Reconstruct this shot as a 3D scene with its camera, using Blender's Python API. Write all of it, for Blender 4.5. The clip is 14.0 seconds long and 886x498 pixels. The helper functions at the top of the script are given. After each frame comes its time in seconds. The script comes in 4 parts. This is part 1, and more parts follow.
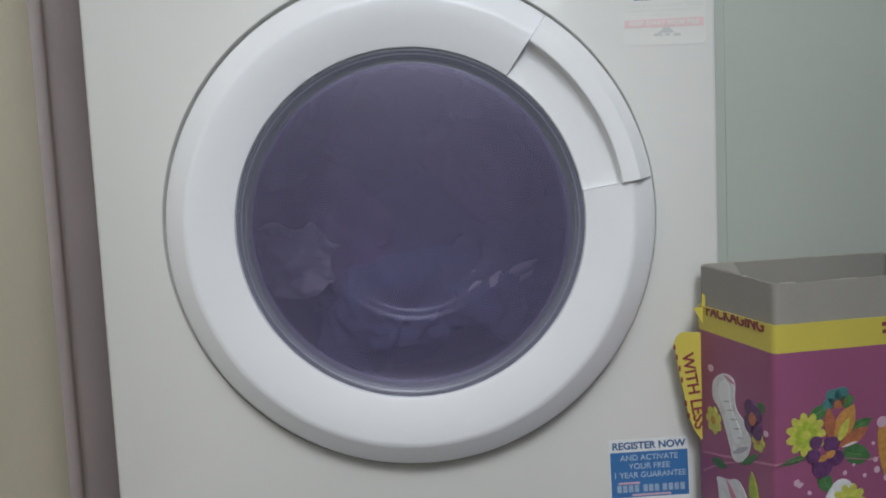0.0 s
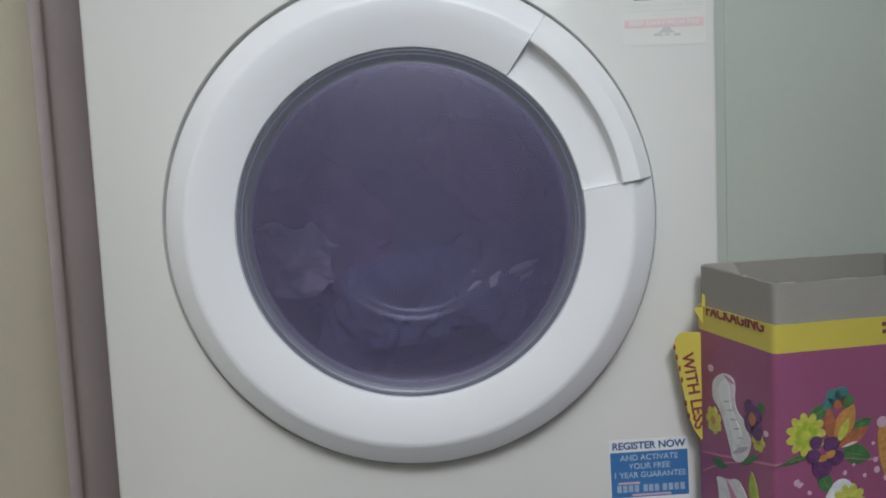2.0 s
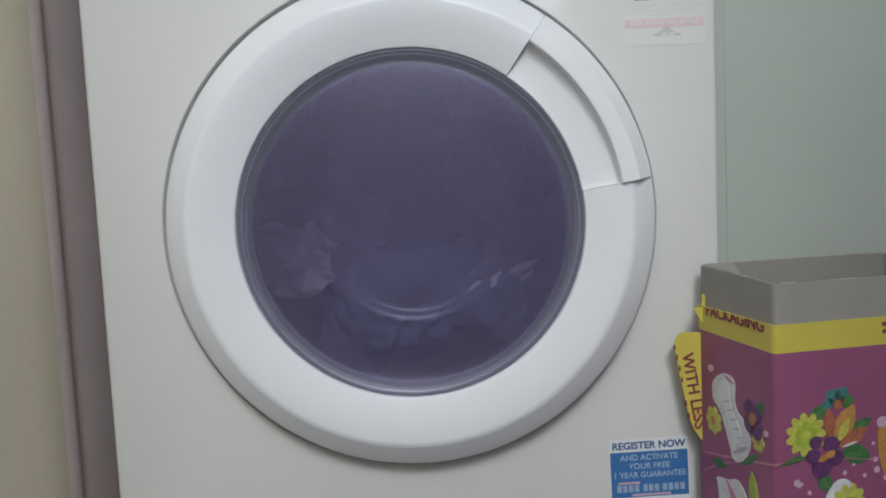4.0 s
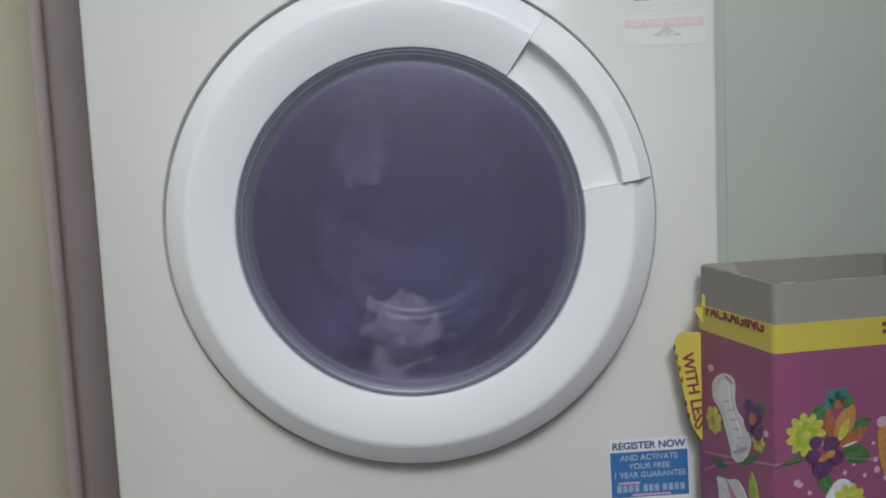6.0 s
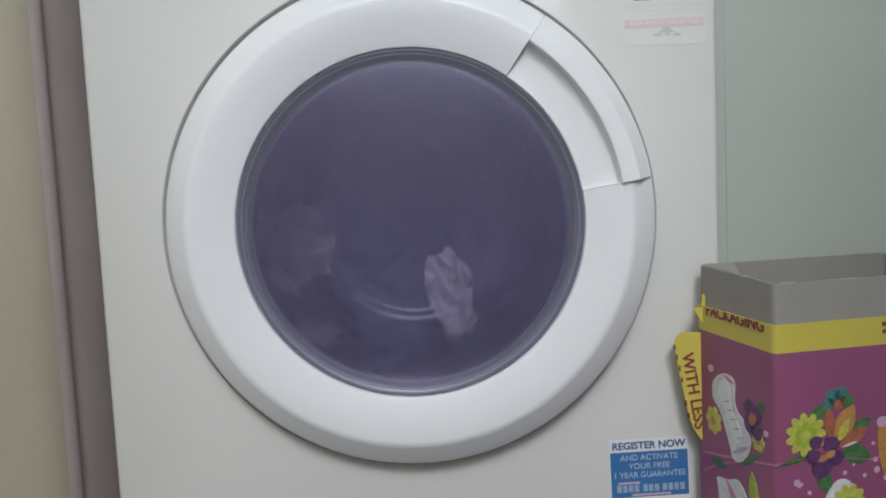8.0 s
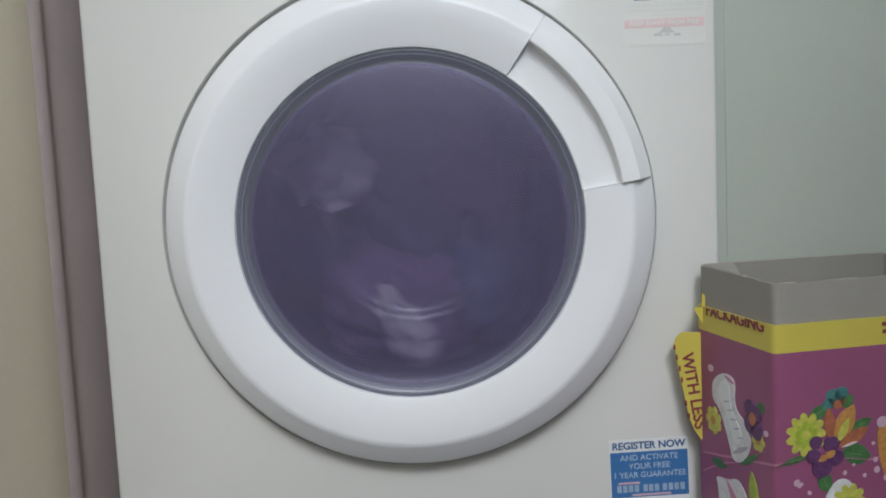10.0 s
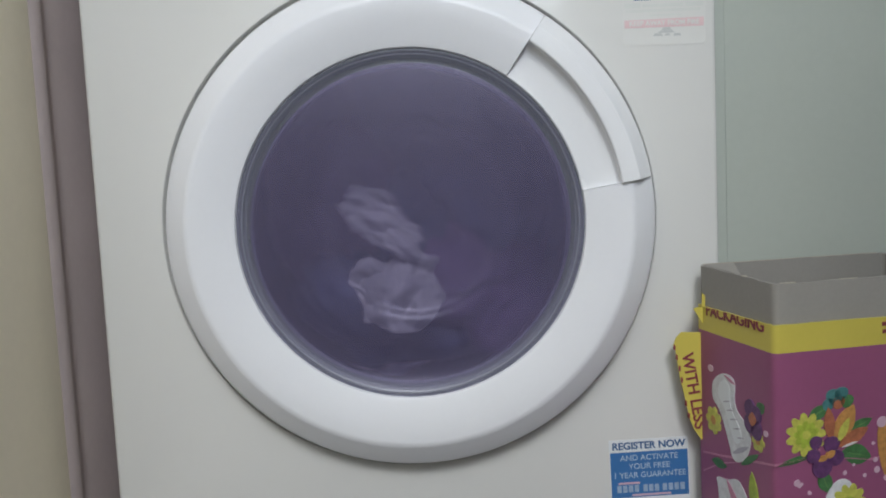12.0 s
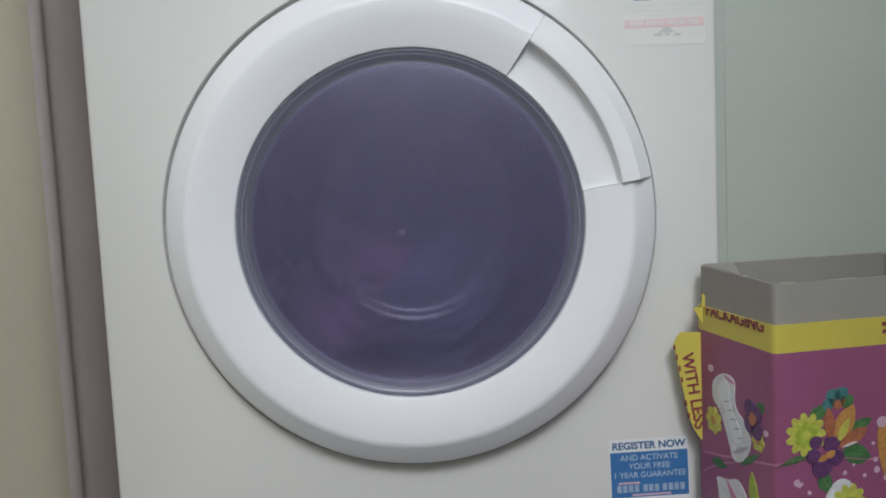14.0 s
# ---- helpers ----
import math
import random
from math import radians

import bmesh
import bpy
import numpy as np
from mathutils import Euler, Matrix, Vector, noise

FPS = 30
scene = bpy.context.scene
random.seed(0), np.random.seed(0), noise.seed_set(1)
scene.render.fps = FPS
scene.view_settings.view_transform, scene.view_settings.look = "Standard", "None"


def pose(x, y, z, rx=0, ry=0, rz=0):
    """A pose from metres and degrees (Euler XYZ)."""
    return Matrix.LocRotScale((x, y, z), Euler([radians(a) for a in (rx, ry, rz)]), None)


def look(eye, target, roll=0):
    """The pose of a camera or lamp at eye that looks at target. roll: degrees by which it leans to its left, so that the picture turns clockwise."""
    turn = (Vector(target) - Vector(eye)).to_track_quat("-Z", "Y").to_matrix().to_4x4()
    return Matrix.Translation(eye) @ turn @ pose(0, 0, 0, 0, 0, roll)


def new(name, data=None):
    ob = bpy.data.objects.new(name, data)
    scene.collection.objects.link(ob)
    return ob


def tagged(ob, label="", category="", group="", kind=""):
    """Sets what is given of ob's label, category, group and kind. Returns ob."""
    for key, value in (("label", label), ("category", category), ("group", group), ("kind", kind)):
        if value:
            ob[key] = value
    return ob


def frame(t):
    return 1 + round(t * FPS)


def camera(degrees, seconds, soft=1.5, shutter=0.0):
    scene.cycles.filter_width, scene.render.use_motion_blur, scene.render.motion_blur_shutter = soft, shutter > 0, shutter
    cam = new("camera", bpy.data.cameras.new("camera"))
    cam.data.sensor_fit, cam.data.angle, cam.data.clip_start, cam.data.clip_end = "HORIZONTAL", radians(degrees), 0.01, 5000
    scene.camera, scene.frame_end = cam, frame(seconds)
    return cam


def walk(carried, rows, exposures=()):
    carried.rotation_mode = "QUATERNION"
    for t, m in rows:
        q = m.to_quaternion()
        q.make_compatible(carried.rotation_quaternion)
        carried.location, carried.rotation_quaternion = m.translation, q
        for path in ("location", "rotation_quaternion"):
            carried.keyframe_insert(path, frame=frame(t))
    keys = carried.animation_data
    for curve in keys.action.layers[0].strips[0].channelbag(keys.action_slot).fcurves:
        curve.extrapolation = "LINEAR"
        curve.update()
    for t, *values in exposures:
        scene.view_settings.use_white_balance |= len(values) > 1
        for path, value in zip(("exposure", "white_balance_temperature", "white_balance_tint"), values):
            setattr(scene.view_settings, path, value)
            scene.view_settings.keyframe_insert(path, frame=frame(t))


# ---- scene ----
# ---- camera ----
DOOR_Z = 0.46  # height of the door's axis
cam = camera(62.0, 14.0, soft=1.85, shutter=1.0)
EYE = look((0.0284, -0.7036, 0.492), (0.0289, 0.2964, 0.4112), -2.62)
walk(cam, [(0.0, EYE), (14.0, EYE)], exposures=[(0.0, 0.0, 5960, 9), (3.2, 0.0, 5960, 9), (5.5, 0.04, 5960, 9), (7.5, 0.09, 5960, 9), (10.5, 0.09, 5960, 9), (14.0, 0.06, 5960, 9)])

# ---- world and light ----
world = bpy.data.worlds.new("sky")
scene.world = world
world.use_nodes = True
wn = world.node_tree.nodes
sky = wn.new("ShaderNodeTexSky")
sky.sky_type, sky.sun_disc, sky.sun_elevation, sky.sun_rotation = "NISHITA", False, radians(40), radians(183)
wn["Background"].inputs["Strength"].default_value = 0.1
world.node_tree.links.new(sky.outputs[0], wn["Background"].inputs["Color"])

sun_data = bpy.data.lights.new("sun", "SUN")
sun_data.energy, sun_data.angle, sun_data.color = 1.0, radians(12), (1.0, 0.95, 0.88)
sun = new("sun", sun_data)
sun.matrix_world = look((0.5, -6, 5), (0.3, 0, 0))

# area lamp added as daylight, in an unseen window behind the camera
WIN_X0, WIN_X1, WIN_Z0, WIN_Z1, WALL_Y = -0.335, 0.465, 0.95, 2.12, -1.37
day = bpy.data.lights.new("added_window_daylight", "AREA")
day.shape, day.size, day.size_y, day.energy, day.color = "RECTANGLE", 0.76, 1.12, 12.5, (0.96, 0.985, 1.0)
day_ob = new("added_window_daylight", day)
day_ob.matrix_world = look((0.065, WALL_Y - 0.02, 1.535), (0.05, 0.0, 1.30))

# ---- materials ----
def material(name, color, rough=0.5, metal=0.0, var=0.08, scale=8.0, fine=160.0, bump=0.05, bump_dist=0.0005, coat=0.0, spec=0.5):
    """A surface with broad stains and fine grain round one base colour."""
    m = bpy.data.materials.new(name)
    m.use_nodes = True
    n, l = m.node_tree.nodes, m.node_tree.links
    b = n["Principled BSDF"]
    tc = n.new("ShaderNodeTexCoord")
    big, small = n.new("ShaderNodeTexNoise"), n.new("ShaderNodeTexNoise")
    big.inputs["Scale"].default_value, big.inputs["Detail"].default_value = scale, 4
    small.inputs["Scale"].default_value, small.inputs["Detail"].default_value = fine, 3
    for t in (big, small):
        l.new(tc.outputs["Object"], t.inputs["Vector"])
    add = n.new("ShaderNodeMath")
    add.operation = "ADD"
    l.new(big.outputs["Fac"], add.inputs[0])
    half = n.new("ShaderNodeMath")
    half.operation, half.inputs[1].default_value = "MULTIPLY", 0.4
    l.new(small.outputs["Fac"], half.inputs[0])
    l.new(half.outputs[0], add.inputs[1])
    ramp = n.new("ShaderNodeMapRange")
    ramp.inputs[1].default_value, ramp.inputs[2].default_value = 0.35, 1.05
    ramp.inputs[3].default_value, ramp.inputs[4].default_value = 1 - var, 1 + var
    l.new(add.outputs[0], ramp.inputs[0])
    mul = n.new("ShaderNodeVectorMath")
    mul.operation = "SCALE"
    mul.inputs[0].default_value = color
    l.new(ramp.outputs[0], mul.inputs["Scale"])
    l.new(mul.outputs[0], b.inputs["Base Color"])
    rr = n.new("ShaderNodeMapRange")
    rr.inputs[3].default_value, rr.inputs[4].default_value = max(0.02, rough - 0.08), min(1.0, rough + 0.08)
    l.new(big.outputs["Fac"], rr.inputs[0])
    l.new(rr.outputs[0], b.inputs["Roughness"])
    b.inputs["Metallic"].default_value = metal
    b.inputs["Coat Weight"].default_value = coat
    b.inputs["Specular IOR Level"].default_value = spec
    bp = n.new("ShaderNodeBump")
    bp.inputs["Strength"].default_value, bp.inputs["Distance"].default_value = bump, bump_dist
    l.new(small.outputs["Fac"], bp.inputs["Height"])
    l.new(bp.outputs[0], b.inputs["Normal"])
    return m


def glass(name, tint, ior, rough, sheen=(1.0, 1.0, 1.0), haze=None, share=0.0):
    """Thin tinted glazing: it lets light through and mirrors by its Fresnel share."""
    m = bpy.data.materials.new(name)
    m.use_nodes = True
    n, l = m.node_tree.nodes, m.node_tree.links
    n.remove(n["Principled BSDF"])
    t, g, mix, fr = n.new("ShaderNodeBsdfTransparent"), n.new("ShaderNodeBsdfGlossy"), n.new("ShaderNodeMixShader"), n.new("ShaderNodeFresnel")
    t.inputs[0].default_value = (*tint, 1)
    g.inputs["Color"].default_value, g.inputs["Roughness"].default_value = (*sheen, 1), rough
    fr.inputs[0].default_value = ior
    l.new(fr.outputs[0], mix.inputs[0])
    l.new(t.outputs[0], mix.inputs[1])
    l.new(g.outputs[0], mix.inputs[2])
    if haze:
        # diffuse veil mixed into the tinted plastic, painting haze over the dark glass
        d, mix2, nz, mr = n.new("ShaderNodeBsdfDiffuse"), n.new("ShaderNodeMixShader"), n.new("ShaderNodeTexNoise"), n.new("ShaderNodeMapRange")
        d.inputs[0].default_value = (*haze, 1)
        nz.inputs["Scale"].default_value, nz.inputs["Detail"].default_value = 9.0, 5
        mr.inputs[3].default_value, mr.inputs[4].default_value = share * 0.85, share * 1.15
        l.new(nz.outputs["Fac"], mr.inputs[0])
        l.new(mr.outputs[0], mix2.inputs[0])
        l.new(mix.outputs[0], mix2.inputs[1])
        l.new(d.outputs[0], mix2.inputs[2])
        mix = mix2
    l.new(mix.outputs[0], n["Material Output"].inputs[0])
    return m


def cloth(name, color, var=0.22):
    """Wet woven cloth with a fine weave and slubs."""
    return material(name, color, rough=0.8, var=var, scale=22.0, fine=420.0, bump=0.5, bump_dist=0.0012, spec=0.25)


ENAMEL = material("white_enamel", (0.70, 0.695, 0.672), rough=0.20, var=0.02, scale=3.0, fine=60.0, bump=0.03, bump_dist=0.0003, coat=0.3)
PLASTIC = material("white_plastic", (0.80, 0.805, 0.835), rough=0.32, var=0.02, scale=5.0, fine=240.0, bump=0.04, bump_dist=0.0003)
# slightly lighter, glossier copy of PLASTIC: the grip's lit facet put into colour
GRIP = material("lightened_white_plastic", (0.81, 0.815, 0.835), rough=0.26, var=0.02, scale=5.0, fine=240.0, bump=0.04, bump_dist=0.0003)
RUBBER = material("grey_rubber", (0.035, 0.035, 0.05), rough=0.7, var=0.15, scale=14.0, fine=200.0, bump=0.15)
SEAL = material("smoked_rim_plastic", (0.23, 0.225, 0.27), rough=0.42, var=0.08, scale=10.0, fine=200.0)
BEAD = material("grey_bead_plastic", (0.48, 0.49, 0.49), rough=0.25, var=0.1, scale=30.0, fine=200.0)
STEEL = material("drum_steel", (0.16, 0.155, 0.18), rough=0.55, metal=1.0, var=0.12, scale=9.0, fine=180.0)
SHELL = material("grey_tub_plastic", (0.05, 0.05, 0.06), rough=0.6)
# COVER's violet diffuse share is painted haze; COVER_EDGE's grey one veils the rim
COVER = glass("smoked_hazed_cover_plastic", (0.54, 0.505, 0.675), 1.50, 0.36, (0.91, 0.86, 1.0), (0.445, 0.40, 0.715), 0.158)
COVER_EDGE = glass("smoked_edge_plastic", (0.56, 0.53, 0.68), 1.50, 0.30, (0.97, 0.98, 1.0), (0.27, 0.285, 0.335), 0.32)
BOWL = glass("bowl_glass", (0.93, 0.93, 0.97), 1.15, 0.20)
BOWL_END = glass("bowl_end_glass", (0.93, 0.93, 0.97), 1.30, 0.24)
BOWL_LIP = glass("bowl_lip_glass", (0.93, 0.93, 0.97), 1.52, 0.36)
PANE = glass("window_glass", (0.97, 0.98, 0.98), 1.45, 0.01)
CREAM = material("cream_wall_paint", (0.86, 0.77, 0.59), rough=0.75, var=0.05, scale=4.0, fine=120.0, bump=0.2)
GREEN_GREY = material("grey_green_paint", (0.44, 0.475, 0.425), rough=0.5, var=0.05, scale=3.0, fine=140.0, bump=0.12)
TAUPE = material("taupe_painted_wood", (0.58, 0.49, 0.47), rough=0.6, var=0.08, scale=10.0, fine=120.0, bump=0.2)
WHITE_WALL = material("white_wall_paint", (0.78, 0.77, 0.755), rough=0.8, var=0.05, scale=3.0, fine=100.0, bump=0.2)
FLOOR_TILE = material("grey_floor_tile", (0.24, 0.235, 0.235), rough=0.45, var=0.12, scale=6.0, fine=90.0, bump=0.2)
GROUT = material("grout", (0.16, 0.155, 0.15), rough=0.9, var=0.1)
GROUND = material("grass_ground", (0.08, 0.11, 0.05), rough=0.9, var=0.3, scale=1.0, fine=20.0)
CARD = material("grey_cardboard", (0.295, 0.278, 0.255), rough=0.85, var=0.08, scale=16.0, fine=300.0, bump=0.25)
CARD_EDGE = material("torn_card_edge", (0.44, 0.40, 0.33), rough=0.9, var=0.2, scale=60.0, fine=400.0, bump=0.4)
PINK = material("magenta_print", (0.285, 0.085, 0.180), rough=0.42, var=0.07, scale=14.0, fine=200.0, bump=0.08)
PINK_LIGHT = material("pale_pink_print", (0.48, 0.20, 0.30), rough=0.42, var=0.15, scale=40.0)
YELLOW = material("yellow_print", (0.58, 0.49, 0.085), rough=0.45, var=0.06, scale=20.0, fine=200.0, bump=0.08)
LETTER = material("dark_red_print", (0.22, 0.04, 0.055), rough=0.45)
PAD_WHITE = material("white_print", (0.66, 0.66, 0.68), rough=0.45, var=0.22, scale=150.0, fine=700.0)
PAD_GREY = material("pale_grey_print", (0.42, 0.40, 0.46), rough=0.45, var=0.1, scale=60.0)
PETAL_YELLOW = material("lemon_petal_print", (0.50, 0.50, 0.09), rough=0.45, var=0.32, scale=190.0, fine=600.0)
PETAL_LIME = material("lime_print", (0.36, 0.45, 0.05), rough=0.45, var=0.32, scale=190.0, fine=600.0)
PETAL_PURPLE = material("purple_petal_print", (0.12, 0.045, 0.14), rough=0.45, var=0.45, scale=190.0, fine=600.0)
PETAL_ORANGE = material("orange_petal_print", (0.48, 0.24, 0.07), rough=0.45, var=0.38, scale=190.0, fine=600.0)
PETAL_RED = material("red_orange_print", (0.40, 0.14, 0.07), rough=0.45, var=0.38, scale=190.0, fine=600.0)
PETAL_TEAL = material("teal_petal_print", (0.07, 0.20, 0.20), rough=0.45, var=0.45, scale=190.0, fine=600.0)
LEAF = material("leaf_green_print", (0.065, 0.17, 0.06), rough=0.45, var=0.45, scale=190.0, fine=600.0)
LEAF_VEIN = material("pale_leaf_print", (0.13, 0.25, 0.08), rough=0.45, var=0.2, scale=190.0)
PAPER = material("sticker_paper", (0.74, 0.76, 0.78), rough=0.4, var=0.02)
CLEAR_PAPER = material("pale_sticker_film", (0.71, 0.705, 0.68), rough=0.22, var=0.02)
BLUE = material("blue_sticker_print", (0.05, 0.165, 0.40), rough=0.4, var=0.05, scale=30.0)
PALE_BLUE = material("pale_blue_print", (0.33, 0.43, 0.58), rough=0.4, var=0.2, scale=400.0)
TEXT_BLUE = material("white_blue_print", (0.46, 0.55, 0.66), rough=0.4, var=0.15, scale=400.0)
BLUE_INK = material("blue_ink", (0.05, 0.12, 0.26), rough=0.4)
GREY_INK = material("grey_ink", (0.64, 0.65, 0.62), rough=0.4)
DARK_INK = material("dark_grey_ink", (0.50, 0.51, 0.50), rough=0.4)
RED_BAND = material("faded_red_print", (0.70, 0.52, 0.53), rough=0.4, var=0.06, scale=40.0)
DROP = material("pale_drop_print", (0.60, 0.42, 0.52), rough=0.4, var=0.1, scale=60.0)
LIGHT_CLOTH = cloth("pale_grey_cloth", (0.33, 0.32, 0.315))
BEIGE_CLOTH = cloth("off_white_cloth", (0.365, 0.355, 0.35))
GREEN_CLOTH = cloth("green_cloth", (0.36, 0.56, 0.14))
GREY_CLOTH = cloth("mid_grey_cloth", (0.66, 0.58, 0.68))
NAVY_CLOTH = cloth("navy_cloth", (0.065, 0.08, 0.14), 0.35)
PLUM_CLOTH = cloth("plum_cloth", (0.125, 0.078, 0.150), 0.35)
DENIM_CLOTH = cloth("dark_denim_cloth", (0.062, 0.075, 0.125), 0.35)


# ---- building helpers ----
def part(name, bm, mat, parent=None, label="", smooth=True, angle=35):
    me = bpy.data.meshes.new(name)
    bmesh.ops.recalc_face_normals(bm, faces=bm.faces)
    if smooth:
        for f in bm.faces:
            f.smooth = True
        for e in bm.edges:
            if len(e.link_faces) == 2 and e.calc_face_angle(0) > radians(angle):
                e.smooth = False
    bm.to_mesh(me)
    bm.free()
    me.materials.append(mat)
    ob = new(name, me)
    ob.parent = parent
    return tagged(ob, label=label)


def box_mesh(bm, x0, x1, y0, y1, z0, z1, bevel=0.0):
    r = bmesh.ops.create_cube(bm, size=1.0)
    bmesh.ops.transform(bm, verts=r["verts"], matrix=Matrix.Translation(((x0 + x1) / 2, (y0 + y1) / 2, (z0 + z1) / 2)) @ Matrix.Diagonal((x1 - x0, y1 - y0, z1 - z0, 1)))
    if bevel:
        edges = list({e for v in r["verts"] for e in v.link_edges})
        bmesh.ops.bevel(bm, geom=edges, offset=bevel, segments=2, affect="EDGES", profile=0.6)
    return bm


def slab(name, x0, x1, y0, y1, z0, z1, mat, parent=None, bevel=0.0, label=""):
    return part(name, box_mesh(bmesh.new(), x0, x1, y0, y1, z0, z1, bevel), mat, parent, label, smooth=bevel > 0)


def lathe(profile, a0=0.0, a1=360.0, seg=128, closed_profile=False, caps=False):
    """Turns (radius, y) points round the y axis, from angle a0 to a1 (degrees, from +x towards +z)."""
    bm = bmesh.new()
    full = abs(a1 - a0 - 360) < 1e-6
    cols = seg if full else seg + 1
    rings = []
    for i in range(cols):
        a = radians(a0 + (a1 - a0) * i / seg)
        rings.append([bm.verts.new((r * math.cos(a), y, r * math.sin(a))) for r, y in profile])
    n = len(profile)
    for i in range(seg):
        p, q = rings[i], rings[(i + 1) % cols]
        for j in range(n if closed_profile else n - 1):
            k = (j + 1) % n
            bm.faces.new((p[j], p[k], q[k], q[j]))
    if caps and not full:
        bm.faces.new(rings[0])
        bm.faces.new(rings[-1])
    bmesh.ops.remove_doubles(bm, verts=bm.verts, dist=1e-6)
    return bm


def flat_shape(points, depth=0.0004):
    """A thin raised shape in the (u, v) plane; its face looks to -y."""
    bm = bmesh.new()
    top = [bm.verts.new((u, -depth, v)) for u, v in points]
    low = [bm.verts.new((u, 0, v)) for u, v in points]
    n = len(points)
    bm.faces.new(top)
    for i in range(n):
        bm.faces.new((top[i], top[(i + 1) % n], low[(i + 1) % n], low[i]))
    return bm


def ellipse(cu, cv, ru, rv, turn=0.0, n=24, wob=0.0, lobes=0):
    pts, c, s = [], math.cos(radians(turn)), math.sin(radians(turn))
    for i in range(n):
        a = 2 * math.pi * i / n
        k = 1 + wob * math.cos(lobes * a)
        u, v = ru * k * math.cos(a), rv * k * math.sin(a)
        pts.append((cu + c * u - s * v, cv + s * u + c * v))
    return pts


def leaf_shape(u0, v0, u1, v1, w, n=9):
    pts = []
    du, dv = u1 - u0, v1 - v0
    ln = math.hypot(du, dv)
    nu, nv = -dv / ln, du / ln
    for side in (1, -1):
        for i in range(n):
            t = i / n if side == 1 else 1 - i / n
            k = w * math.sin(math.pi * t) ** 0.8 * side
            pts.append((u0 + du * t + nu * k, v0 + dv * t + nv * k))
    return pts


def lettering(name, words, size, mat, parent, m, label="", depth=0.0003, stretch=1.0, bold=0.0, cut=None):
    cu = bpy.data.curves.new(name, "FONT")
    cu.offset = bold
    cu.body, cu.size, cu.align_x, cu.align_y, cu.extrude = words, size, "CENTER", "CENTER", depth
    tmp = new(name, cu)
    me = bpy.data.meshes.new_from_object(tmp.evaluated_get(bpy.context.evaluated_depsgraph_get()))
    bpy.data.objects.remove(tmp)
    if cut is not None:
        bm = bmesh.new()
        bm.from_mesh(me)
        bmesh.ops.bisect_plane(bm, geom=list(bm.verts) + list(bm.edges) + list(bm.faces), plane_co=(0, cut, 0), plane_no=(0, 1, 0), clear_outer=True)
        bm.to_mesh(me)
        bm.free()
    me.materials.clear()
    me.materials.append(mat)
    ob = new(name, me)
    ob.parent = parent
    ob.matrix_basis = m @ pose(0, 0, 0, 90) @ Matrix.Diagonal((stretch, 1, 1, 1))
    return tagged(ob, label=label)


def structure(ob, label, category):
    return tagged(ob, label=label, category=category, kind="structure")


# ---- the room ----
X0, X1, Y1, H = -0.345, 1.70, 0.72, 2.40
ground = structure(slab("ground", -60, 60, -60, 60, -0.40, -0.17, GROUND), "plain green ground outside the house", "ground")
floor = structure(slab("floor", X0 - 0.1, X1 + 0.1, WALL_Y - 0.1, Y1 + 0.1, -0.12, -0.004, GROUT), "grey tiled floor of a small utility room", "floor")
ceiling = structure(slab("ceiling", X0 - 0.1, X1 + 0.1, WALL_Y - 0.1, Y1 + 0.1, H, H + 0.12, WHITE_WALL), "plain white painted ceiling", "ceiling")
wall_left = structure(slab("wall_left", X0 - 0.1, X0, WALL_Y, Y1, -0.004, H, CREAM), "cream painted side wall close beside the washing machine", "wall")
wall_right = structure(slab("wall_right", X1, X1 + 0.1, WALL_Y, Y1, -0.004, H, WHITE_WALL), "white painted wall", "wall")
wall_back = structure(slab("wall_back", X0 - 0.1, X1 + 0.1, Y1, Y1 + 0.1, -0.004, H, WHITE_WALL), "white painted wall behind the washing machine", "wall")
# unseen wall, its distance chosen for how light falls on the machine
unseen_wall_window = bmesh.new()
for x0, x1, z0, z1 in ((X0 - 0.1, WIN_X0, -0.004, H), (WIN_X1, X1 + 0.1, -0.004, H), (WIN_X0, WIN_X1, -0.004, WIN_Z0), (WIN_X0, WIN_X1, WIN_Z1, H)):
    box_mesh(unseen_wall_window, x0, x1, WALL_Y - 0.16, WALL_Y, z0, z1)
unseen_wall_window = structure(part("unseen_wall_window", unseen_wall_window, WHITE_WALL, smooth=False), "unseen white painted wall with an assumed window opening", "wall")
partition = structure(slab("partition", 0.3090, X1, 0.020, 0.14, -0.004, H, GREEN_GREY), "smooth grey-green painted partition beside the machine", "wall")
filler = structure(slab("trim_filler", 0.2955, 0.3089, 0.0206, 0.14, -0.004, H, GREEN_GREY), "narrow recessed grey-green filler strip", "trim")

# unseen window added in the wall behind the camera, round the area lamp
unseen_window_1 = structure(slab("unseen_window_1", WIN_X0, WIN_X1, WALL_Y - 0.05, WALL_Y + 0.06, WIN_Z0 - 0.03, WIN_Z0, WHITE_WALL, bevel=0.004), "unseen white framed window with two clear panes, added as light source", "window")
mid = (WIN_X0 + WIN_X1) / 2
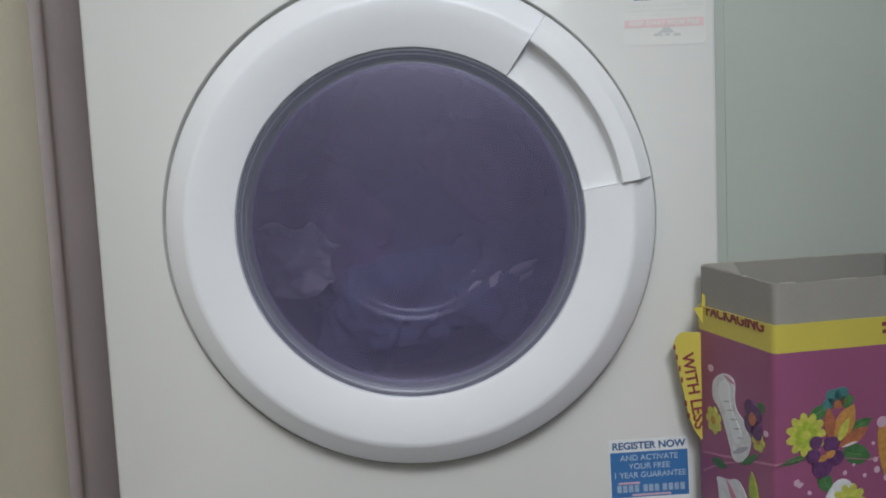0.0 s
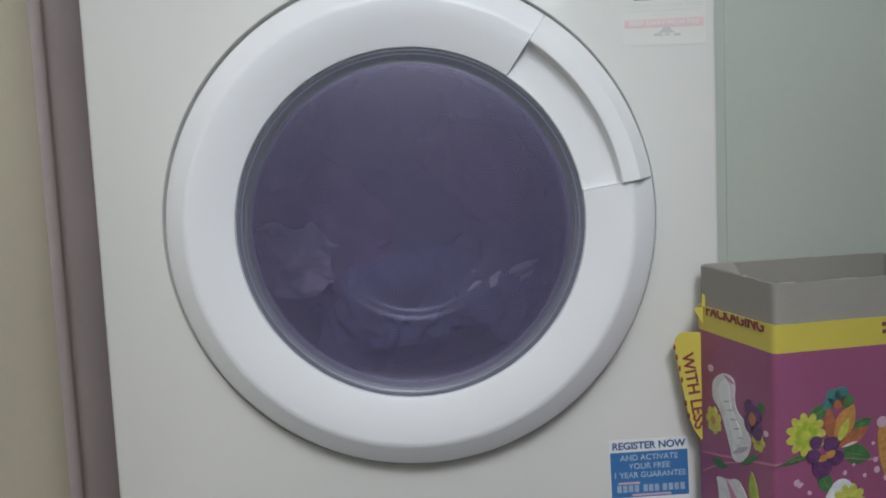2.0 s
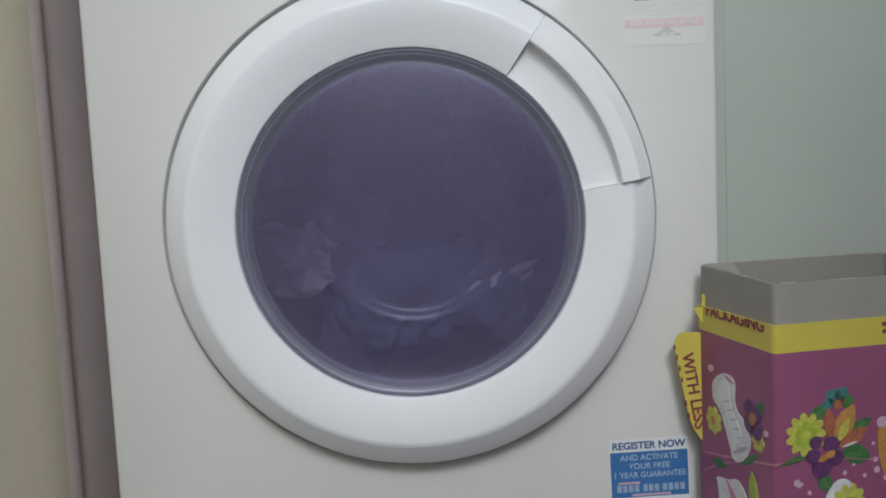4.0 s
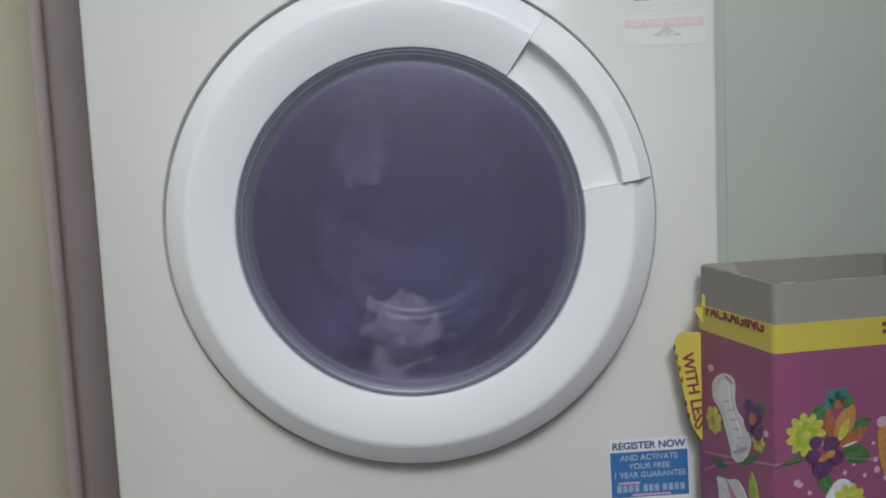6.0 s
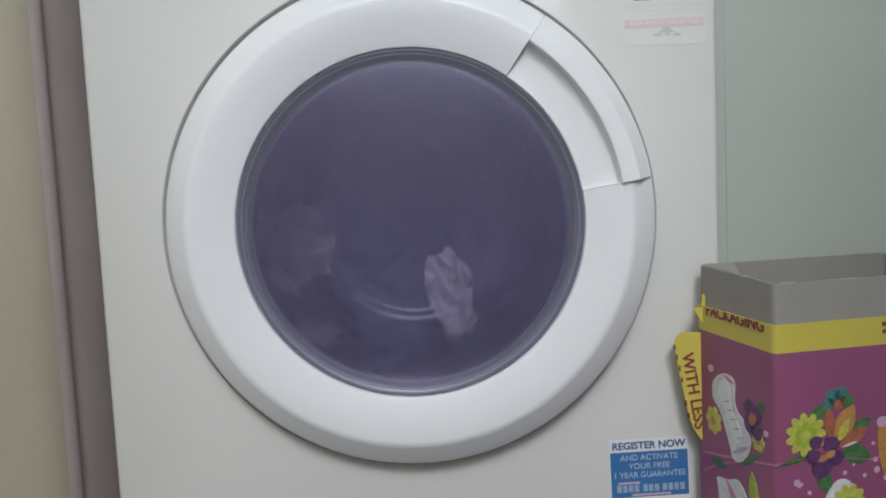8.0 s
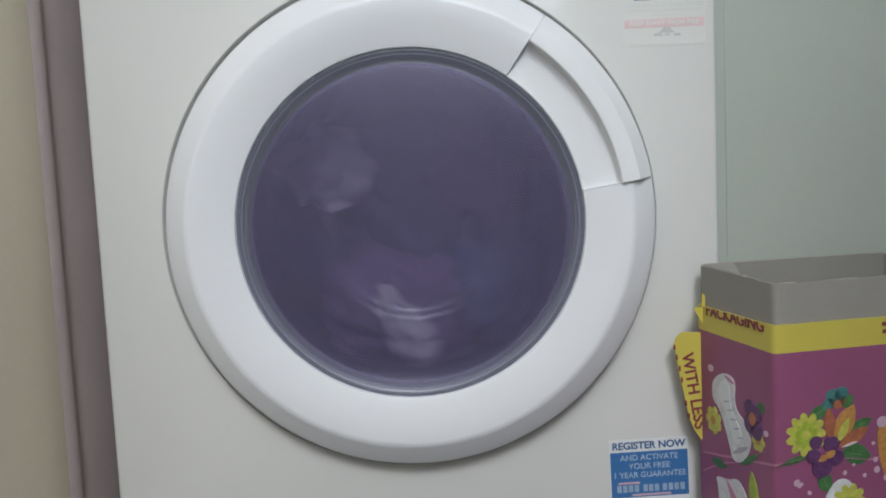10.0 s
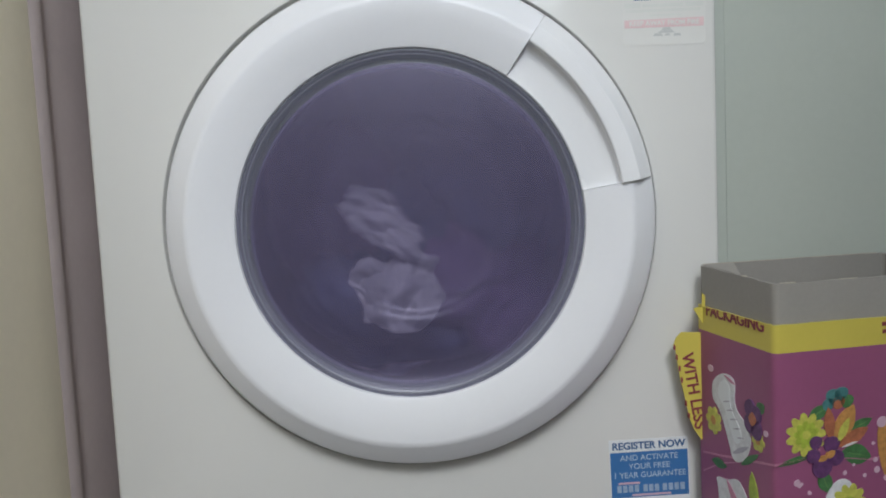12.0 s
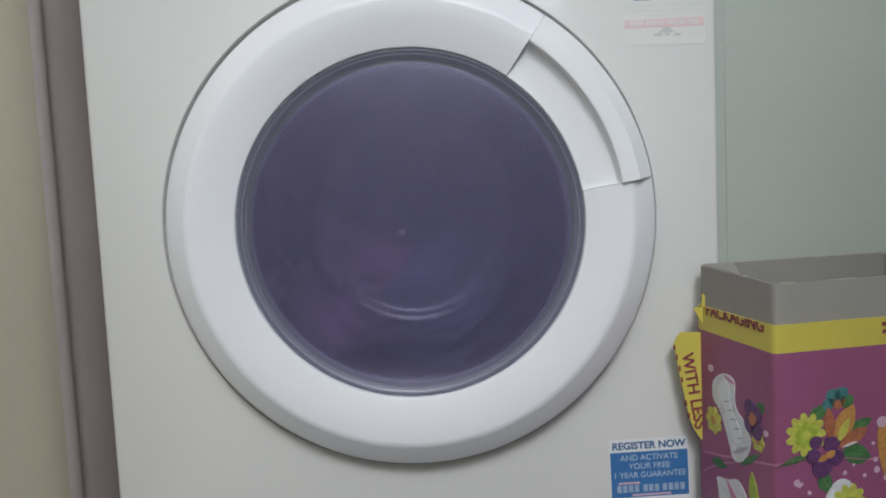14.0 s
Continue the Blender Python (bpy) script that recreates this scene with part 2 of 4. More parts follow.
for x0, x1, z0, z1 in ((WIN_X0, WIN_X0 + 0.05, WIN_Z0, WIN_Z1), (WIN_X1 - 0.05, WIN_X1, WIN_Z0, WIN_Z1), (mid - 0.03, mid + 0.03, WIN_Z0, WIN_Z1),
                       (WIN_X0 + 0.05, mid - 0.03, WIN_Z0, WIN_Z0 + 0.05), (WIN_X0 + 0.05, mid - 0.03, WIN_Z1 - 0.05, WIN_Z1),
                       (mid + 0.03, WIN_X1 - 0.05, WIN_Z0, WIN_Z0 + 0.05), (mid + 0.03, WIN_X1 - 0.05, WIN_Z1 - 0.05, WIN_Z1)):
    slab("window_frame", x0, x1, WALL_Y - 0.12, WALL_Y - 0.07, z0, z1, WHITE_WALL, unseen_window_1)
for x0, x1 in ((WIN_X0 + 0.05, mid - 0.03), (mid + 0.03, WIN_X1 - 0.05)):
    p = slab("pane", x0, x1, WALL_Y - 0.097, WALL_Y - 0.093, WIN_Z0 + 0.05, WIN_Z1 - 0.05, PANE, unseen_window_1)
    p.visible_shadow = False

# taupe moulding in the gap between wall and machine
mould = bmesh.new()
prof = [(0.0, 0.0), (0.002, 0.004), (0.0035, 0.009), (0.0042, 0.014), (0.0032, 0.019), (0.0012, 0.022), (0.0012, 0.028), (0.004, 0.033), (0.004, 0.16), (0.0, 0.16)]
loops = [[mould.verts.new((X0 + dx, -0.004 + dy, z)) for dx, dy in prof] for z in (0.0, H - 0.002)]
for i in range(len(prof) - 1):
    mould.faces.new((loops[0][i], loops[0][i + 1], loops[1][i + 1], loops[1][i]))
mould.faces.new(loops[0])
mould.faces.new(loops[1])
moulding = structure(part("trim_moulding", mould, TAUPE, angle=50), "taupe painted moulding with ridges beside the machine", "trim")

# ---- washing machine ----
HW, MX = 0.2975, -0.0035
machine = tagged(new("washing_machine"), "white front-loading washing machine with a round smoked-glass door", "washing machine")
machine.location = (0, 0, 0)


def rect_ring(bm, w0, w1, z0, z1, y, angles):
    out = []
    for a in angles:
        c, s = math.cos(a), math.sin(a)
        k = min((w1 if c > 0 else -w0) / abs(c) if abs(c) > 1e-9 else 1e9, (z1 if s > 0 else -z0) / abs(s) if abs(s) > 1e-9 else 1e9)
        out.append(bm.verts.new((k * c, y, k * s)))
    return out


def front_panel():
    bm = bmesh.new()
    w0, w1, z0, z1 = MX - HW, MX + HW, 0.06 - DOOR_Z, 0.845 - DOOR_Z
    angles = sorted([2 * math.pi * i / 128 for i in range(128)] + [math.atan2(z, x) % (2 * math.pi) for x in (w0, w1) for z in (z0, z1)])
    rings = []
    for r, y, cx, cz in ((0.172, 0.03, 0, 0), (0.172, 0.008, 0, 0), (0.224, 0.008, 0, 0), (0.2352, 0.0075, -0.0019, 0.0008), (0.2355, 0.0008, -0.0019, 0.0008), (0.2362, 0.0, -0.0019, 0.0008)):
        rings.append([bm.verts.new((cx + r * math.cos(a), y, cz + r * math.sin(a))) for a in angles])
    for inset, y in ((0.005, 0.0), (0.0022, 0.0007), (0.0006, 0.0025), (0.0, 0.005), (0.0, 0.03)):
        rings.append(rect_ring(bm, w0 + inset, w1 - inset, z0 + inset, z1 - inset, y, angles))
    n = len(angles)
    for p, q in zip(rings, rings[1:]):
        for i in range(n):
            bm.faces.new((p[i], p[(i + 1) % n], q[(i + 1) % n], q[i]))
    return bm


panel = part("front_panel", front_panel(), ENAMEL, machine, "glossy white enamelled front panel")
panel.location = (0, 0, DOOR_Z)
cab = bmesh.new()
for x0, x1, y0, y1, z0, z1 in ((MX - HW, MX - HW + 0.004, 0.031, 0.55, 0.02, 0.835), (MX + HW - 0.004, MX + HW, 0.031, 0.55, 0.02, 0.835),
                               (MX - HW + 0.004, MX + HW - 0.004, 0.546, 0.55, 0.02, 0.835), (MX - HW + 0.004, MX + HW - 0.004, 0.031, 0.546, 0.02, 0.03)):
    box_mesh(cab, x0, x1, y0, y1, z0, z1)
part("cabinet", cab, ENAMEL, machine, smooth=False)
slab("top", MX - HW, MX + HW, 0.0, 0.55, 0.847, 0.87, PLASTIC, machine, bevel=0.004)
slab("kick_plate", MX - HW + 0.003, MX + HW - 0.003, 0.006, 0.03, 0.02, 0.058, PLASTIC, machine, bevel=0.002)
for fx in (-0.25, 0.24):
    for fy in (0.08, 0.48):
        f = part("foot", lathe([(0.0, 0.0), (0.02, 0.0), (0.02, 0.012), (0.008, 0.014), (0.008, 0.021), (0.0, 0.021)], seg=20), RUBBER, machine)
        f.matrix_basis = pose(fx, fy, 0.0, 90)

# door: ring, grip, rim, cover and bowl turn on the door's axis
RO, RB, RI = 0.2277, 0.2040, 0.1605
RING = [(RO - 0.004, 0.0), (RO, -0.003), (RO, -0.017), (RO - 0.0012, -0.0207), (RO - 0.004, -0.0233), (RB + 0.003, -0.0352), (RB, -0.0372), (RB - 0.004, -0.0376),
        (0.185, -0.0345), (RI + 0.004, -0.0292), (RI + 0.001, -0.0280), (RI, -0.0262), (RI - 0.001, -0.012), (RI - 0.001, 0.0)]
A0, A1 = 8.9, 54.8
door = part("door", lathe(RING, A1, 360 + A0, 220, caps=True), PLASTIC, machine, "round white plastic door ring", angle=32)
door.location = (0, 0, DOOR_Z)
# sector with the finger scoop and the raised grip
SCOOP = [(RO - 0.004, 0.0), (RO, -0.003), (RO, -0.017), (RO - 0.0010, -0.0212), (RO - 0.0034, -0.0242), (0.2122, -0.0388), (0.2114, -0.0395), (0.1985, -0.0410), (0.1962, -0.0408),
         (0.1953, -0.0400), (0.1951, -0.0390), (0.1952, -0.0372), (0.1953, -0.0345), (0.1945, -0.0320), (0.1925, -0.0298), (0.1890, -0.0281), (0.1830, -0.0270), (0.1750, -0.0264), (RI + 0.004, -0.0264), (RI + 0.001, -0.0268), (RI, -0.0258), (RI - 0.001, -0.012), (RI - 0.001, 0.0)]
handle = part("handle", lathe(SCOOP, A0 + 0.12, A1 - 0.12, 48, caps=True), GRIP, door, "white recessed door grip", angle=20)
rim = part("rim", lathe([(RI - 0.0015, -0.006), (RI - 0.0010, -0.0225), (0.1590, -0.0236), (0.1575, -0.0225), (0.1555, -0.0200), (0.1530, -0.0188), (0.1526, -0.0180), (0.1524, -0.010), (0.1526, 0.004)], seg=128), SEAL, door, "dark grey inner door rim")
bead = []
for k in range(10):
    a = 2 * math.pi * k / 10
    bead.append((0.1556 + 0.0008 * math.cos(a), -0.0246 + 0.0008 * math.sin(a)))
part("rim_bead", lathe(bead, seg=128, closed_profile=True), BEAD, door, "pale grey bead round the glass")
COVER_PROFILE = [(0.0, -0.0290), (0.03, -0.0288), (0.06, -0.0283), (0.09, -0.0275), (0.12, -0.0263), (0.140, -0.0253), (0.1478, -0.0247), (0.1492, -0.0245), (0.1520, -0.0249), (0.1550, -0.0261), (0.1568, -0.0271), (0.1580, -0.0274), (0.1592, -0.0272), (0.1600, -0.0264), (0.1601, -0.0250)]
cover = part("window_cover", lathe(COVER_PROFILE[:7], seg=128), COVER, door, "smoked violet window cover with haze put into its colour")
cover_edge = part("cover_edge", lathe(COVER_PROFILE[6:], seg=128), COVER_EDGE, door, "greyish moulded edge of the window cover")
cover_edge.visible_shadow = False
cover.visible_shadow = False
BOWL_PROFILE = [(0.1528, 0.002), (0.1505, 0.010), (0.1445, 0.024), (0.1340, 0.041), (0.1230, 0.0525), (0.1130, 0.0610), (0.1050, 0.0668), (0.1037, 0.0677), (0.1024, 0.0684), (0.1010, 0.0690), (0.0998, 0.0697), (0.0985, 0.0708),
                (0.0972, 0.0720), (0.0960, 0.0729), (0.0946, 0.0736), (0.0930, 0.0741), (0.0910, 0.0745), (0.0880, 0.0748), (0.0820, 0.0751), (0.070, 0.0755), (0.045, 0.0760), (0.0, 0.0763)]
bowl = part("bowl", lathe(BOWL_PROFILE[:7], seg=128), BOWL, door, "clear moulded glass bowl wall")
bowl.visible_shadow = False
bowl_lip = part("bowl_lip", lathe(BOWL_PROFILE[6:19], seg=128), BOWL_LIP, door, "rounded glass lip of the bowl")
bowl_lip.visible_shadow = False
bowl_end = part("bowl_end", lathe(BOWL_PROFILE[18:], seg=128), BOWL_END, door, "clear polished end of the glass bowl")
bowl_end.visible_shadow = False
gasket = part("gasket", lathe([(0.1712, 0.006), (0.172, 0.02), (0.175, 0.04), (0.180, 0.06), (0.186, 0.08), (0.191, 0.10), (0.195, 0.115), (0.199, 0.126)], seg=96), RUBBER, machine, "grey rubber door gasket")
gasket.location = (0, 0, DOOR_Z)
tub = part("tub", lathe([(0.174, 0.031), (0.262, 0.09), (0.262, 0.45), (0.0, 0.46)], seg=64), SHELL, machine)
tub.location = (0, 0, DOOR_Z)
drum = part("drum", lathe([(0.204, 0.122), (0.200, 0.126), (0.204, 0.131), (0.222, 0.136), (0.236, 0.146), (0.240, 0.16), (0.240, 0.40), (0.232, 0.412), (0.14, 0.418), (0.12, 0.408), (0.0, 0.406)], seg=96), STEEL, machine, "stainless steel wash drum")
drum.location = (0, 0, DOOR_Z)
for k in range(3):
    bm = bmesh.new()
    box_mesh(bm, 0.208, 0.2385, 0.20, 0.39, -0.014, 0.014, 0.008)
    lifter = part("lifter", bm, SHELL, drum)
    lifter.matrix_basis = pose(0, 0, 0, 0, 120 * k + 40, 0)

# stickers on the front panel
st = part("guarantee_sticker", flat_shape([(-0.0388, -0.034), (0.0388, -0.034), (0.0388, 0.0292), (0.0385, 0.0297), (-0.0385, 0.0297), (-0.0388, 0.0292)]), PAPER, machine, "white and blue guarantee sticker")
st.matrix_basis = pose(0.2213, -0.0002, 0.2105, 0, -1.2, 0)
part("blue_field", flat_shape([(-0.0380, -0.0285), (0.0380, -0.0285), (0.0380, 0.0172), (-0.0380, 0.0172)], 0.0005), BLUE, st, "blue printed field")
S = -0.0006
lettering("heading", "REGISTER NOW", 0.0098, BLUE_INK, st, pose(0.0, S + 0.0002, 0.0232), stretch=1.02, bold=0.0003)
lettering("line_of_text", "AND ACTIVATE", 0.0080, TEXT_BLUE, st, pose(0.0, S, 0.0112))
lettering("line_of_text", "YOUR FREE", 0.0080, TEXT_BLUE, st, pose(0.0, S, 0.0025))
lettering("line_of_text", "1 YEAR GUARANTEE", 0.0080, TEXT_BLUE, st, pose(0.0, S, -0.0062), stretch=0.97)
part("small_print_bar", flat_shape([(-0.031, -0.0150), (-0.010, -0.0150), (-0.010, -0.0130), (-0.031, -0.0130)], 0.0008), DROP, st)
for u in (-0.0325, -0.0268, -0.0211, -0.0154, -0.0068, -0.0012, 0.0044, 0.0122, 0.0180, 0.0238, 0.0296):
    part("number_bar", flat_shape([(u, -0.0232), (u + 0.0042, -0.0232), (u + 0.0042, -0.0162), (u, -0.0162)], 0.0008), PALE_BLUE, st)
part("small_print_bar", flat_shape([(-0.018, -0.0272), (0.020, -0.0272), (0.020, -0.0252), (-0.018, -0.0252)], 0.0008), DROP, st)

ws = part("warning_sticker", flat_shape([(-0.039, -0.022), (-0.036, -0.025), (0.036, -0.025), (0.039, -0.022), (0.039, 0.036), (-0.039, 0.036)], 0.0001), CLEAR_PAPER, machine, "pale sticker with a faded red fire warning band")
ws.matrix_basis = pose(0.2450, -0.0002, 0.6425, 0, 0.2, 0)
part("red_band", flat_shape([(-0.0372, -0.0086), (0.0370, -0.0087), (0.0371, -0.0006), (-0.0371, -0.0015)], 0.0003), RED_BAND, ws)
lettering("warning_words", "KEEP AWAY FROM FIRE", 0.0064, CLEAR_PAPER, ws, pose(0.0, -0.0002, -0.0049), stretch=0.98, bold=0.0002)
for u0, u1, v0, v1, mt in ((-0.037, -0.022, 0.0095, 0.0140, GREY_INK), (-0.020, 0.018, 0.0100, 0.0130, GREY_INK), (0.020, 0.037, 0.0095, 0.0135, GREY_INK), (-0.036, 0.034, 0.0055, 0.0080, GREY_INK),
                           (-0.014, 0.016, 0.0016, 0.0032, GREY_INK), (-0.028, -0.012, 0.0165, 0.0200, BLUE_INK), (0.010, 0.034, 0.0165, 0.0200, BLUE_INK)):
    part("print_bar", flat_shape([(u0, v0), (u1, v0), (u1, v1), (u0, v1)], 0.0002), mt, ws)
for u, v, w, h in ((0.002, -0.0102, 0.0050, 0.0012), (0.002, -0.0128, 0.0085, 0.0012), (-0.006, -0.0155, 0.0050, 0.0013), (0.012, -0.0158, 0.0040, 0.0012), (0.003, -0.0156, 0.0030, 0.0010)):
    part("emblem_bar", flat_shape([(u - w, v - h), (u + w, v - h), (u + w * 0.6, v + h), (u - w * 0.6, v + h)], 0.0002), DARK_INK, ws)

# ---- cardboard box ----
BW, BD = 0.200, 0.119
carton = tagged(new("cardboard_box"), "open magenta and yellow printed cardboard box with flower pictures", "cardboard box")
carton.matrix_basis = pose(0.2852, -0.1336, 0, 0, 0, 10)


def box_shell(w, d, z0, z1, t, inset, rng, wave, lean=0.0, radius=0.005):
    """Board walls, open at the top, with rounded upright corners and an uneven rim that rises by lean to the back."""
    bm = bmesh.new()
    path = []
    corners = ((w - inset - radius, inset + radius, -90), (w - inset - radius, d - inset - radius, 0), (inset + radius, d - inset - radius, 90), (inset + radius, inset + radius, 180))
    for k, (cx, cy, a0) in enumerate(corners):
        for i in range(6):
            a = radians(a0 + 90 * i / 5)
            path.append((cx + radius * math.cos(a), cy + radius * math.sin(a), math.cos(a), math.sin(a)))
        nx, ny, a1 = corners[(k + 1) % 4]
        x0, y0, ux, uy = path[-1]
        x1, y1 = nx + radius * math.cos(radians(a1)), ny + radius * math.sin(radians(a1))
        path += [(x0 + (x1 - x0) * i / 14, y0 + (y1 - y0) * i / 14, ux, uy) for i in range(1, 14)]
    cols = []
    for x, y, ux, uy in path:
        h = z1 + wave * rng.uniform(-1, 1) + lean * (y / d - 0.5)
        ix, iy = x - t * ux, y - t * uy
        cols.append([bm.verts.new(p) for p in ((x, y, z0), (x, y, h), (ix, iy, h), (ix, iy, z0))])
    m = len(cols)
    for i in range(m):
        a, b = cols[i], cols[(i + 1) % m]
        for j in range(3):
            bm.faces.new((a[j], b[j], b[j + 1], a[j + 1]))
    return bm


rng = random.Random(4)
shell = part("printed_carton", box_shell(BW, BD, 0.0, 0.3510, 0.0018, 0.0, rng, 0.0), PINK, carton, "magenta printed carton walls")
slab("bottom", 0.002, BW - 0.002, 0.002, BD - 0.002, 0.001, 0.003, CARD, carton)
band = part("yellow_band", box_shell(BW, BD, 0.3510, 0.3735, 0.0018, 0.0, rng, 0.0003), YELLOW, carton, "yellow printed band")
liner = part("liner", box_shell(BW, BD, 0.02, 0.4083, 0.0026, 0.0022, rng, 0.0005, 0.0052), CARD, carton, "grey unprinted cardboard liner")


def softened(points, rounds=2):
    """Cuts the corners of a closed outline."""
    for _ in range(rounds):
        points = [q for (a, b), (c, d) in zip(points, points[1:] + points[:1]) for q in ((0.75 * a + 0.25 * c, 0.75 * b + 0.25 * d), (0.25 * a + 0.75 * c, 0.25 * b + 0.75 * d))]
    return points


def on_front(name, points, mat, depth=0.0004):
    ob = part(name, flat_shape(points, depth), mat, carton, smooth=False)
    return ob


def on_side(name, points, mat, depth=0.0004):
    """Points (distance back from the corner, height) on the narrow side."""
    ob = part(name, flat_shape([(-d, z) for d, z in points], depth), mat, carton, smooth=False)
    ob.matrix_basis = pose(0, 0, 0, 0, 0, -90)
    return ob


def flower(put, cu, cv, r, petals, mat, heart, depth=0.0006, turn=0.0):
    for k in range(petals):
        a = radians(turn + 360 * k / petals)
        put("petal", ellipse(cu + 0.62 * r * math.cos(a), cv + 0.62 * r * math.sin(a), 0.42 * r, 0.27 * r * 8 / petals * 1.1, math.degrees(a), 14), mat, depth + 0.00004 * (k % 2))
    put("flower_heart", ellipse(cu, cv, 0.34 * r, 0.34 * r, 0, 14, 0.08, 5), heart, depth + 0.0003)


# front picture: leaves, lemon daisy, teal and orange blooms, dark pansy
for a in ((0.0290, 0.2960, 0.0475, 0.3045, 0.0055), (0.0640, 0.2820, 0.0870, 0.2910, 0.0045), (0.0590, 0.2660, 0.0860, 0.2590, 0.0085), (0.0015, 0.2600, 0.0350, 0.2670, 0.0026), (0.0400, 0.2520, 0.0480, 0.2330, 0.0065)):
    on_front("leaf", leaf_shape(*a), LEAF, 0.0004)
    u0, v0, u1, v1, w = a
    on_front("leaf_vein", leaf_shape(u0 + 0.15 * (u1 - u0), v0 + 0.15 * (v1 - v0), u0 + 0.85 * (u1 - u0), v0 + 0.85 * (v1 - v0), 0.0004, 4), LEAF_VEIN, 0.0006)
for u, v, r, mt in ((0.0470, 0.3060, 0.0055, PETAL_TEAL), (0.0510, 0.3130, 0.0062, PETAL_TEAL), (0.0590, 0.3140, 0.0062, PETAL_TEAL), (0.0640, 0.3075, 0.0060, LEAF), (0.0560, 0.3070, 0.0060, PETAL_RED)):
    on_front("petal", ellipse(u, v, r, r * 0.88, 25, 26, 0.04, 3), mt, 0.0005)
for u0, v0, u1, v1, w, mt in ((0.0490, 0.2760, 0.0468, 0.3040, 0.0048, PETAL_RED), (0.0530, 0.2740, 0.0700, 0.3040, 0.0082, PETAL_ORANGE), (0.0560, 0.2705, 0.0830, 0.2840, 0.0056, PETAL_RED), (0.0550, 0.2745, 0.0655, 0.2940, 0.0036, PETAL_YELLOW)):
    on_front("petal", leaf_shape(u0, v0, u1, v1, w), mt, 0.0010 if mt is not PETAL_YELLOW else 0.0013)
on_front("petal_edge", leaf_shape(0.0585, 0.2700, 0.0730, 0.2735, 0.0009), PAD_WHITE, 0.0014)
flower(on_front, 0.0270, 0.2835, 0.0175, 11, PETAL_YELLOW, PETAL_LIME, 0.0007)
flower(on_front, 0.0270, 0.2835, 0.0110, 9, PETAL_LIME, PETAL_YELLOW, 0.0009, 15)
for u, v, r in ((0.0352, 0.2763, 0.0058), (0.0494, 0.2735, 0.0072), (0.0330, 0.2654, 0.0062), (0.0535, 0.2620, 0.0070), (0.0410, 0.2550, 0.0090)):
    on_front("petal", ellipse(u, v, r, r * 0.92, 20, 26, 0.03, 3), PETAL_PURPLE, 0.0013)
for a in ((0.0440, 0.2630, 0.0525, 0.2680, 0.0030), (0.0460, 0.2640, 0.0370, 0.2610, 0.0022)):
    on_front("pansy_heart", leaf_shape(*a), PETAL_ORANGE, 0.0017)
on_front("pad_picture", ellipse(0.0570, 0.2260, 0.0120, 0.0190, -20, 20, 0.06, 2), PAD_WHITE, 0.0005)
flower(on_front, 0.0655, 0.2230, 0.0155, 10, PETAL_YELLOW, PETAL_LIME, 0.0007)
on_front("pale_swirl", [(0.0, 0.2600), (0.02, 0.2622), (0.0400, 0.2690), (0.0400, 0.2705), (0.02, 0.2640), (0.0, 0.2618)], PINK_LIGHT, 0.0004)
on_front("pale_swirl", [(0.062, 0.2600), (0.085, 0.2560), (0.110, 0.2580), (0.110, 0.2595), (0.085, 0.2575), (0.062, 0.2612)], PINK_LIGHT, 0.0004)
rng = random.Random(11)
for u, v, r in ((0.0960, 0.2870, 0.0050), (0.0188, 0.2445, 0.0030), (0.0210, 0.2420, 0.0020), (0.0230, 0.2430, 0.0014), (0.0900, 0.2560, 0.0022), (0.0915, 0.2475, 0.0028), (0.0880, 0.2700, 0.0016), (0.0620, 0.2480, 0.0020), (0.0800, 0.2440, 0.0018), (0.1000, 0.2400, 0.0026), (0.0300, 0.2350, 0.0018), (0.0700, 0.2540, 0.0014)):
    on_front("water_drop", ellipse(u, v, r, r * 0.85, rng.uniform(0, 90), 14), DROP, 0.0006)
on_front("pad_picture", ellipse(0.103, 0.262, 0.010, 0.030, 10, 20), PETAL_ORANGE, 0.0005)

# narrow side: pad picture, small flowers
PAD = [(0.0737, 0.3190), (0.0878, 0.3110), (0.0929, 0.3018), (0.0913, 0.2896), (0.0820, 0.2854), (0.0748, 0.2756), (0.0688, 0.2636), (0.0645, 0.2547), (0.0604, 0.2449), (0.0517, 0.2440),
       (0.0397, 0.2514), (0.0321, 0.2673), (0.0336, 0.2741), (0.0399, 0.2843), (0.0524, 0.2889), (0.0573, 0.2990), (0.0544, 0.3118), (0.0586, 0.3182)]
on_side("pad_picture", softened(PAD), PAD_WHITE, 0.0005)
on_side("pad_core", softened([(0.0720, 0.3138), (0.0814, 0.3063), (0.0826, 0.2956), (0.0735, 0.2899), (0.0675, 0.2793), (0.0607, 0.2662), (0.0539, 0.2594), (0.0453, 0.2653), (0.0467, 0.2757), (0.0568, 0.2836), (0.0635, 0.2947), (0.0623, 0.3092)]), PAPER, 0.0008)
for k in range(5):
    d, z = 0.074 - 0.0052 * k, 0.2925 - 0.0066 * k
    on_side("pad_stripe", leaf_shape(d, z, d - 0.0120, z + 0.0035, 0.0007, 4), PAD_GREY, 0.0010)
on_side("pad_shade", leaf_shape(0.0720, 0.3172, 0.0545, 0.3125, 0.0014), PINK_LIGHT, 0.0009)
on_side("pad_shade", leaf_shape(0.0600, 0.2500, 0.0350, 0.2640, 0.0022), PAD_GREY, 0.0009)
flower(on_side, 0.0905, 0.2705, 0.0125, 7, PETAL_YELLOW, PETAL_ORANGE, 0.0006)
